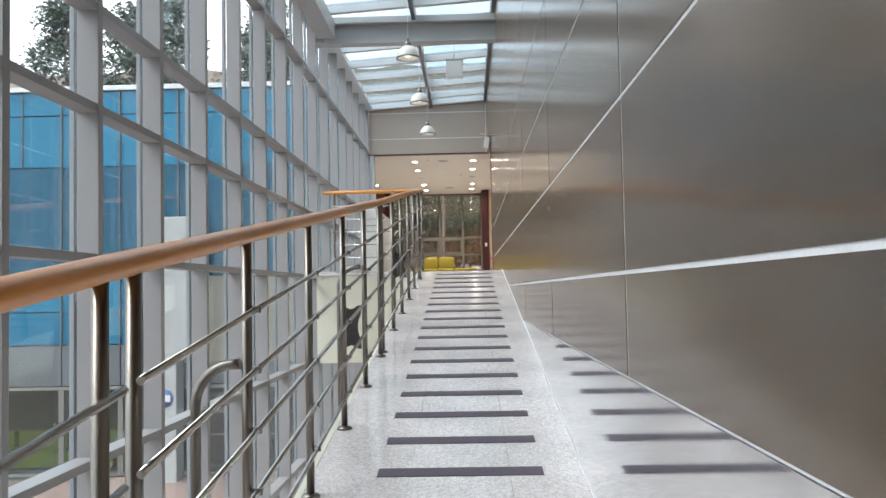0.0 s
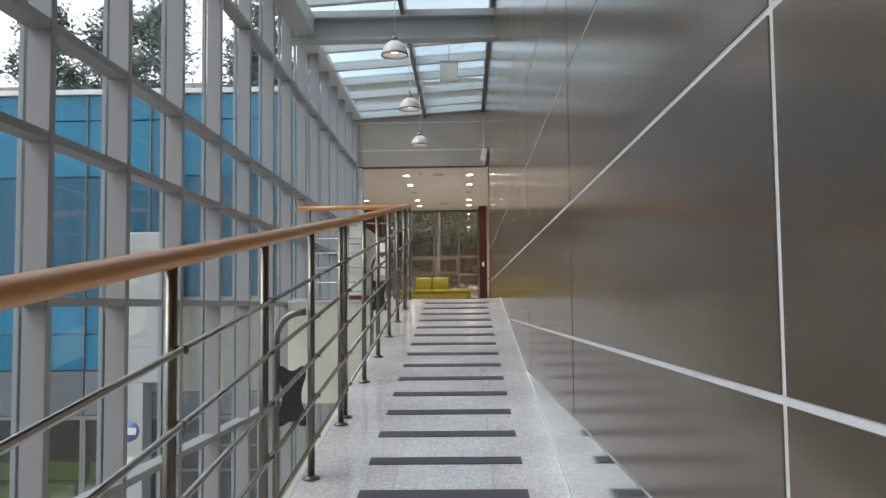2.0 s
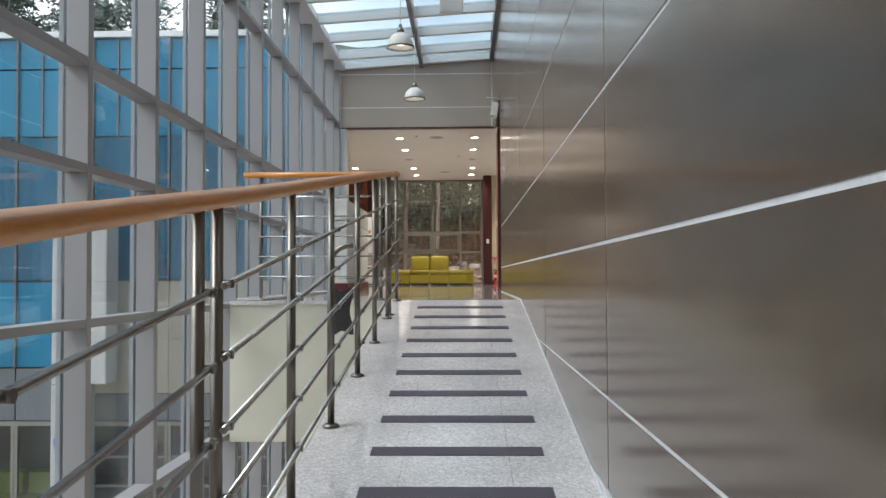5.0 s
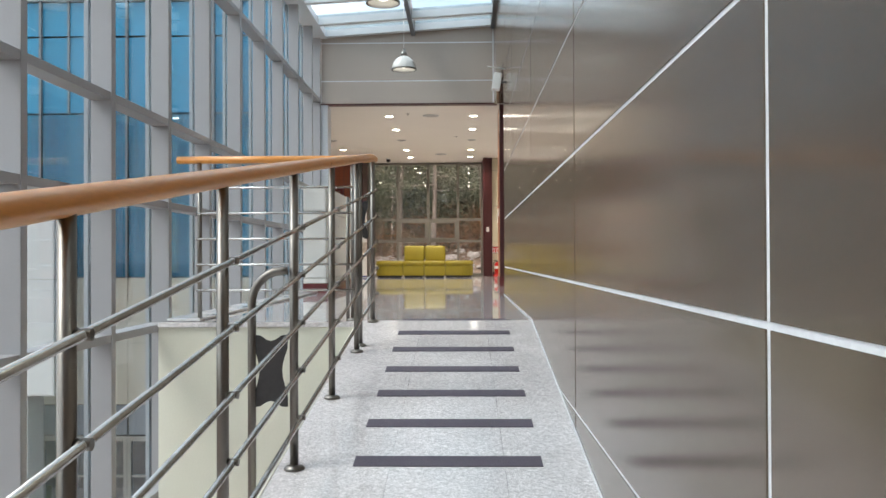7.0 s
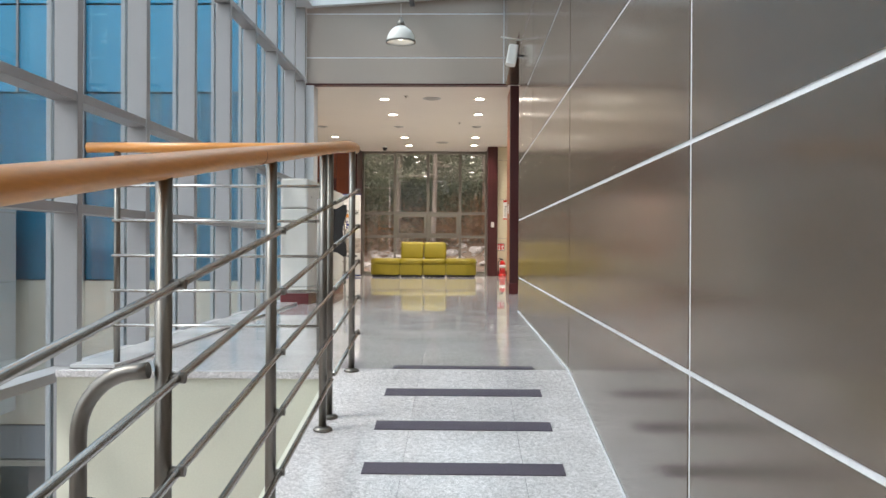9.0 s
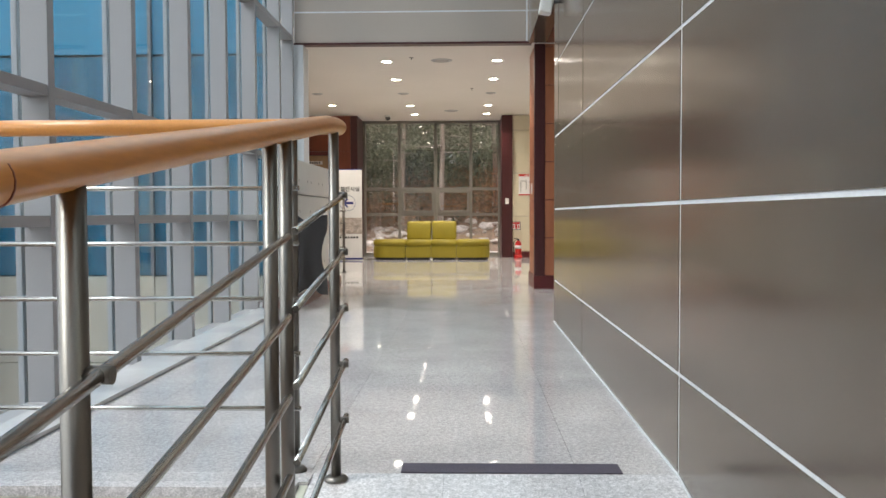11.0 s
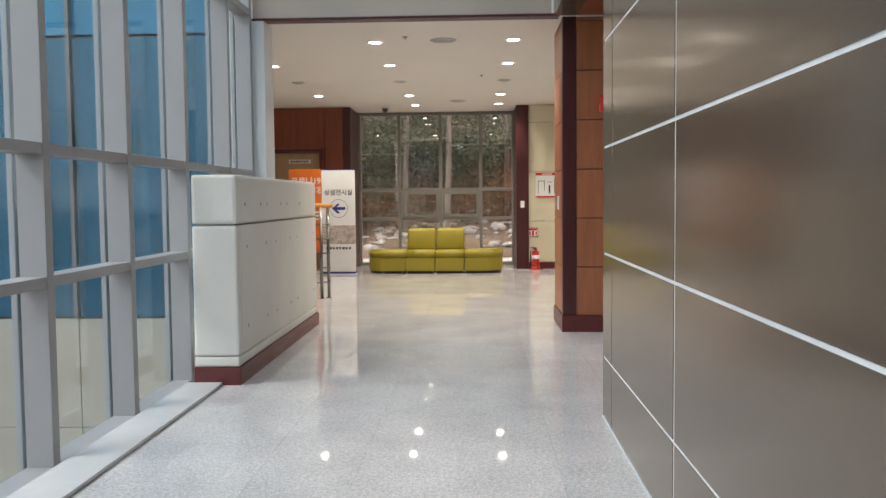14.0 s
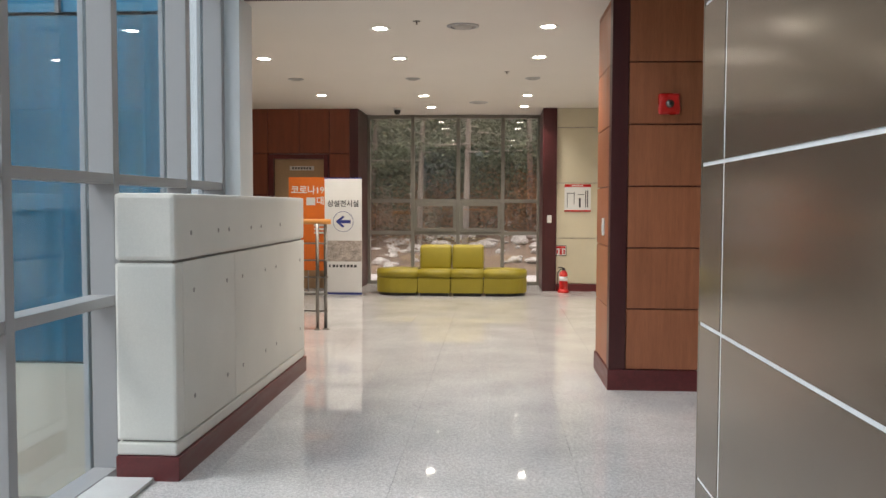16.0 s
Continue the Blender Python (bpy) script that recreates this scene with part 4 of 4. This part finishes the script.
for i in range(6):
    part("small_print", bm_box(-0.09 + i * 0.03, -0.07 + i * 0.03, -0.011, -0.010, 0.187, 0.208), PAPER, ev)

al = thing("fire_alarm", "red square fire alarm with a clear lens on the wood column", "fire alarm", at=(1.0, CY, 2.05))
part("body", bm_box(-0.075, 0.075, -0.045, 0.0, -0.075, 0.075, 0.018), RED, al)
lens = part("lens", bm_turn([(0.0, 0.02), (0.02, 0.018), (0.030, 0.0), (0.0, 0.0)], 18), STAINLESS, al)
lens.matrix_local = pose(0, -0.045, 0.0, 90, 0, 0)
part("lens_dot", bm_turn([(0.0, 0.008), (0.012, 0.006), (0.013, 0.0), (0.0, 0.0)], 12), BLACK, al).matrix_local = pose(0, -0.064, 0, 90, 0, 0)
sw = thing("wall_switch", "small white wall switch on the wood column", "switch", at=(CX, 19.96, 1.17))
part("plate", bm_box(-0.012, 0.0, -0.035, 0.035, -0.065, 0.065, 0.003), WHITE, sw)
part("rocker", bm_box(-0.016, -0.0125, -0.018, 0.018, -0.03, 0.03, 0.002), WHITE, sw)
sw2 = thing("wall_switch", "small white wall switch on the window post", "switch", at=(0.61, 27.38, 1.17))
part("plate", bm_box(-0.035, 0.035, -0.012, 0.0, -0.06, 0.06, 0.003), WHITE, sw2)
part("rocker", bm_box(-0.018, 0.018, -0.016, -0.0125, -0.03, 0.03, 0.002), WHITE, sw2)

# the far end of the lobby is set out in its own measure and placed here
FAR_LOBBY = Matrix.Translation((0.03, -0.65, 0)) @ Matrix.Diagonal((0.962, 1.0, 0.957, 1.0))
for o in [q for q in scene.objects if q.parent is None and q.name.split(".")[0] in ("wall_lobby_wood", "door_1", "window_post", "wall_lobby_cream", "window_2", "sofa_module", "standing_banner", "orange_banner", "fire_extinguisher", "extinguisher_sign", "evacuation_plan")] + [sw2]:
    o.matrix_world = FAR_LOBBY @ o.matrix_basis

# short railing at the head of the stairs
st = thing("stair_railing", "short stainless railing with a wooden top at the stair head", "railing")
for x, y in ((-2.02, 22.4), (-2.10, 22.36)):
    p = part("post", bm_tube([(x, y, 0), (x, y, 1.13)], 0.019, 12), STAINLESS, st)
    part("foot_collar", bm_turn([(0.02, 0.0), (0.038, 0.0), (0.038, 0.006), (0.02, 0.016)], 16, centre=(x, y, 0)), STAINLESS, p)
for h in (0.2, 0.38, 0.56, 0.74, 0.92):
    part("bar", bm_tube([(-1.99, 22.38, h), (-3.4, 22.38, h)], 0.009, 8), STAINLESS, st)
part("handrail", bm_tube([(-1.96, 22.39, 1.15), (-3.4, 22.39, 1.15)], 0.028, 16), HANDRAIL, st, "round varnished wooden handrail")

# green exit sign seen by its reflection in the glazing
ex = thing("exit_sign", "green lit emergency exit sign", "exit sign", at=(2.2, 18.2, 2.45))
part("box", bm_box(-0.03, 0.03, -0.17, 0.17, -0.09, 0.09, 0.006), WHITE, ex)
part("face", bm_box(-0.034, -0.0305, -0.155, 0.155, -0.075, 0.075), GREEN_LIT, ex)
part("hanger", bm_tube([(0, 0, 0.09), (0, 0, 0.35)], 0.008, 8), WHITE, ex)

# ---------------------------------------------------------------- the wing across the court
FY = 19.42
wing = thing("neighbouring_wing", "building wing with blue spandrel glass, blinds and a pale base", "building")
part("upper_wall", bm_box(-22, -2.45, FY + 0.15, FY + 0.5, -1.36, 4.5), DARK_STEEL, wing)
part("parapet_coping", bm_box(-22, -2.45, FY - 0.06, FY + 0.55, 4.45, 4.56, 0.01), WHITE_ALU, wing, "pale metal coping")
part("inner_floor", bm_box(-22, -2.45, FY + 0.5, 26.5, GROUND_Z, GROUND_Z + 0.04), BRICK_PAVE, wing)
part("inner_wall", bm_box(-22, -2.45, 26.5, 26.7, GROUND_Z, -0.4), GREY_WALL, wing)
part("inner_ceiling", bm_box(-22, -2.45, FY + 0.5, 26.5, -1.0, -0.8), GREY_WALL, wing)
fx = [-2.46 - 1.35 * i for i in range(15)]
for i, (xb, xa) in enumerate(zip(fx, fx[1:])):
    low = xa < -6.7
    rows = [(2.70, 3.90, BLUE_GLASS, "blue_panel"), (3.90, 4.45, BLUE_GLASS, "blue_panel"), (0.16, 2.70, BLIND, "window")]
    if low:
        rows += [(-0.6, 0.16, BLUE_GLASS, "blue_panel"), (-1.35, -0.6, BLUE_GLASS, "blue_panel"), (-2.28, -1.35, GREY_BLIND, "grey_panel")]
    else:
        rows += [(-0.85, 0.16, OUT_CONCRETE, "base_panel"), (-1.80, -0.85, OUT_CONCRETE, "base_panel"), (-2.28, -1.80, GREY_BLIND, "grey_panel")]
    for za, zb, m_, nm in rows:
        g_ = 0.004 if m_ is OUT_CONCRETE else 0.015
        w_ = part(nm, bm_box(xa + g_, xb - g_, FY + 0.03, FY + 0.06, za + g_, zb - g_), m_, wing)
        if nm == "window":
            part("pane", bm_box(xa + 0.02, xb - 0.02, FY, FY + 0.008, za + 0.015, zb - 0.015), PANE_WING, w_)
    part("fin", bm_box(xa - 0.018, xa + 0.018, FY - 0.03, FY + 0.1, -1.35 if low else 0.16, 4.45), DARK_STEEL, wing)
    if i % 3 != 1:
        part("fin", bm_box(xa + 0.42, xa + 0.45, FY - 0.005, FY + 0.029, 2.70, 4.45), DARK_STEEL, wing)
    gw = part("ground_window", bm_box(xa + 0.06, xb - 0.06, FY + 0.03, FY + 0.045, GROUND_Z + 0.1, -2.36), PANE_BLUE, wing)
    for a_, b_ in ((xa + 0.003, xa + 0.059), (xb - 0.059, xb - 0.003)):
        part("frame", bm_box(a_, b_, FY, FY + 0.07, GROUND_Z + 0.061, -2.36), BRONZE, gw)
    part("frame", bm_box(xa + 0.003, xb - 0.003, FY, FY + 0.07, -2.359, -2.285), BRONZE, gw)
    part("frame", bm_box(xa + 0.06, xb - 0.06, FY, FY + 0.07, GROUND_Z + 0.061, GROUND_Z + 0.12), BRONZE, gw)
    if low and i % 2:
        part("door_handle", bm_tube([(xb - 0.13, FY - 0.03, GROUND_Z + 0.95), (xb - 0.13, FY - 0.03, GROUND_Z + 1.25)], 0.014, 8), STAINLESS, gw)
    if not low:
        for zz in (-2.9, -3.4):
            part("rail", bm_box(xa + 0.06, xb - 0.06, FY + 0.02, FY + 0.05, zz - 0.02, zz + 0.02), BRONZE, gw)
pier = thing("concrete_pier", "white concrete pier with a blue octagonal sticker", "pier", at=(-6.35, 18.9, GROUND_Z))
part("shaft", bm_box(-0.50, 0.03, -0.25, 0.25, 0.0, 2.80, 0.02), PIER_CONCRETE, pier)
part("upper_block", bm_box(-0.50, 0.42, -0.25, 0.25, 2.802, 5.80, 0.03), PIER_CONCRETE, pier)
for z in (0.95, 1.92 + 0.6, 3.5, 4.5, 5.4):
    part("joint", bm_box(-0.501, 0.421 if z > 2.8 else 0.031, -0.251, 0.251, z, z + 0.012), HOLE, pier)
part("sticker", bm_turn([(0.0, 0.0), (0.215, 0.0), (0.215, 0.003), (0.0, 0.003)], 8), STICKER, pier, "blue octagonal sticker").matrix_local = pose(-0.24, -0.253, 1.86, 90, 0, 0)
part("number_plate", bm_box(-0.34, -0.14, -0.259, -0.2515, 1.23, 1.36, 0.002), PAPER, pier, "small white number plate")
part("sticker_mark", bm_box(-0.38, -0.10, -0.259, -0.2565, 1.79, 1.93), PAPER, pier)

# lime benches behind the lower glazing
for x in (-11.6, -10.3, -9.0, -7.7):
    t = thing("hall_bench", "lime upholstered bench behind the ground floor glazing", "bench", "lime benches in the lower hall", (x, 20.3, GROUND_Z + 0.04))
    part("seat", bm_box(-0.6, 0.6, 0, 0.7, 0.05, 0.45, 0.04), LIME, t)
    part("backrest", bm_box(-0.6, 0.6, 0.5, 0.75, 0.451, 0.85, 0.04), LIME, t)
    part("plinth", bm_box(-0.55, 0.55, 0.04, 0.66, 0.0, 0.049), BLACK, t)

# ---------------------------------------------------------------- planting


def leaf_cloud(rng, centres, per, spread, size, flat=1.0):
    """Many small leaf quads scattered round branch centres, as one mesh."""
    vs, fs = [], []
    for c in centres:
        for _ in range(per):
            p = [c[k] + rng.gauss(0, spread * (flat if k == 2 else 1)) for k in range(3)]
            a, b = rng.uniform(0, 6.28), rng.uniform(-0.9, 0.9)
            u = Vector((math.cos(a), math.sin(a), b)).normalized() * size * rng.uniform(0.6, 1.4)
            v = u.cross(Vector((rng.gauss(0, 1), rng.gauss(0, 1), rng.gauss(0, 1)))).normalized() * size * rng.uniform(0.25, 0.5)
            q = Vector(p)
            i = len(vs)
            vs += [q - u, q + v, q + u, q - v]
            fs.append((i, i + 1, i + 2, i + 3))
    m_ = bpy.data.meshes.new("crown")
    m_.from_pydata(vs, [], fs)
    return m_


def tree(rng, at, height, radius, material, kind_label, bare=0.35, per=60, size=0.16, group="trees on the slope", cat="tree"):
    t = thing("tree", kind_label, cat, group, at)
    bm = bmesh.new()
    lean = (rng.uniform(-0.3, 0.3), rng.uniform(-0.3, 0.3))

    def limb(a, b, ra, rb, seg=7):
        n = 5
        pts = [a.lerp(b, i / n) + Vector((rng.gauss(0, ra * 0.35), rng.gauss(0, ra * 0.35), 0)) * (i not in (0, n)) for i in range(n + 1)]
        rings = []
        for i, p in enumerate(pts):
            r = ra + (rb - ra) * i / n
            rings.append([bm.verts.new(p + Vector((r * math.cos(6.283 * k / seg), r * math.sin(6.283 * k / seg), 0 if abs((b - a).normalized().z) > 0.5 else r * math.sin(6.283 * k / seg)))) for k in range(seg)])
        for A, B in zip(rings, rings[1:]):
            for k in range(seg):
                bm.faces.new((A[k], A[(k + 1) % seg], B[(k + 1) % seg], B[k])).smooth = True
    r0 = height * 0.0075 + 0.035
    top = Vector((lean[0], lean[1], height))
    limb(Vector((0, 0, -0.4)), top, r0, 0.03, 9)
    centres = []
    n = int(10 + height * 1.6)
    for i in range(n):
        f = bare + (1 - bare) * (i + rng.random()) / n
        z = height * f
        reach = radius * (1.15 - f) / (1.15 - bare) * rng.uniform(0.6, 1.15)
        a = rng.uniform(0, 6.283)
        s = Vector((lean[0] * f, lean[1] * f, z))
        e = s + Vector((math.cos(a) * reach, math.sin(a) * reach, rng.uniform(-0.1, 0.25) * reach))
        limb(s, e, r0 * 0.28, 0.012, 5)
        for k in range(3):
            centres.append(s.lerp(e, 0.45 + 0.27 * k))
    part("trunk", bm, BARK, t)
    m_ = leaf_cloud(rng, centres, per, radius * 0.14, size, 0.5)
    m_.materials.append(material)
    ob = new("crown", m_)
    ob.parent = t
    return t


rng = random.Random(4)
for x, y, h, r in ((-12.5, 33, 10.5, 2.6), (-17, 36, 11.5, 3.0), (-9.0, 38, 10.5, 2.8), (-22, 32, 10, 2.8), (-6.0, 34.5, 8, 2.4), (-14.5, 42, 12, 3.2), (-27, 38, 12, 3.4), (-10.5, 45, 12, 3.2), (-3.0, 41, 6.5, 2.4)):
    tree(rng, (x, y, hill(x, y)), h, r, PINE, "tall dark green pine with layered open branches", 0.30, 110, 0.13)
for x, y, h, r in ((-2.0, 33.6, 9, 1.6), (-0.9, 32.6, 9.5, 1.7), (0.6, 35.0, 10, 2.0), (-3.4, 35.5, 10, 2.0), (2.2, 33.5, 9, 1.8), (-1.6, 38.5, 11, 2.4), (0.9, 40, 11, 2.6), (3.2, 38, 11, 2.6), (-4.8, 33, 9, 1.8)):
    tree(rng, (x, y, hill(x, y)), h * 0.66, r, LEAF, "slender woodland tree with a grey trunk", 0.34, 90, 0.06)
for i, (x0, x1, y0, y1, n_, mat, lab) in enumerate(((-4.6, 3.4, 33.4, 37.5, 150, AUTUMN, "low shrubs with russet autumn leaves"), (-5.2, 4.0, 34.5, 41, 220, LEAF, "dense green undergrowth on the slope"), (-7, 6, 40, 47, 260, LEAF, "dark green thicket behind the trees"))):
    cs = []
    for _ in range(n_):
        x, y = rng.uniform(x0, x1), rng.uniform(y0, y1)
        cs.append((x, y, hill(x, y) + rng.uniform(0.1, 1.1 + 1.6 * i)))
    m_ = leaf_cloud(rng, cs, 130, 0.26 + 0.18 * i, 0.042 + 0.028 * i, 0.8)
    m_.materials.append(mat)
    tagged(new("shrubs", m_), lab, "shrubs", kind="stuff")
for i in range(170):
    x, y = rng.uniform(-4.2, 2.8), rng.triangular(30.8, 36.0, 33.0)
    s = rng.uniform(0.04, 0.17)
    bm = bmesh.new()
    bmesh.ops.create_icosphere(bm, subdivisions=2, radius=1.0)
    k = Vector((rng.uniform(0.8, 1.6), rng.uniform(0.7, 1.1), rng.uniform(0.45, 0.8))) * s
    o = rng.uniform(0, 100)
    for v in bm.verts:
        d = 1 + 0.35 * noise.noise(v.co * 1.3 + Vector((o, 0, 0)))
        v.co = Vector((v.co.x * k.x, v.co.y * k.y, v.co.z * k.z)) * d
    ob = solid("rock", bm, ROCK, "pale angular garden rock", "rock")
    tagged(ob, group="rocks outside the window")
    ob.location = (x, y, hill(x, y) + 0.3 * s)

# ---------------------------------------------------------------- slabs, strips: last
slab_mesh = {}


def slab(w, d, mat):
    key = (round(w, 3), round(d, 3), mat.name)
    if key not in slab_mesh:
        slab_mesh[key] = mesh_of("slab", bm_box(0.0005, w - 0.0005, 0.0005, d - 0.0005, -0.021, 0.0), mat)
    return slab_mesh[key]


TW, TD = 0.45, 0.90
y = RAMP_TOP
while y < 28.3:
    d = min(TD, 28.4 - y)
    x = 0.19 - 5 * TW
    while x < 3.3:
        xa, xb = max(x, -2.0), min(x + TW, 4.2)
        if not (y + d < WALL_END and xa >= WALL_X):
            if y + d < WALL_END:
                xb = min(xb, WALL_X + 0.01)
            piece("slab", slab(xb - xa, d, GRANITE), floor, (xa, y, 0.0))
        x += TW
    y += d
y = 20.2
while y < 28.3:
    d = min(TD, 28.4 - y)
    for i in range(5):
        piece("slab", slab(0.63, d, GRANITE), floor, (-5.15 + 0.63 * i, y, 0.0))
    y += d
for x in (-2.0, -1.55, -1.10):
    piece("slab", slab(0.45 if x < -1.2 else 0.40, RAMP_TOP - 12.306, GRANITE), floor, (x, 12.306, 0.0))

tilt = math.atan(SLOPE)
LEN = 0.9
n_ = int((RAMP_TOP - BACK_Y) / (LEN * math.cos(tilt)))
for i in range(n_):
    for xa, xb in ((RAMP_L, -0.26), (-0.26, 0.19), (0.19, WALL_X)):
        o = new("slab", slab(xb - xa, LEN, GRANITE_RAMP))
        o.parent = ramp
        yy = RAMP_TOP - (i + 1) * LEN * math.cos(tilt)
        o.matrix_local = Matrix.Translation((xa, yy, ramp_z(yy))) @ Matrix.Rotation(tilt, 4, "X")
strip_mesh = mesh_of("anti_slip_strip", bm_box(-0.3725, 0.3725, -0.055, 0.055, 0.0005, 0.004, 0.001), STRIP)
for i in range(33):
    yy = 12.458 - 0.4715 * i
    o = new("anti_slip_strip", strip_mesh)
    o.parent = ramp
    o.matrix_local = Matrix.Translation((-0.033, yy, ramp_z(yy))) @ Matrix.Rotation(tilt if i else 0.0, 4, "X")
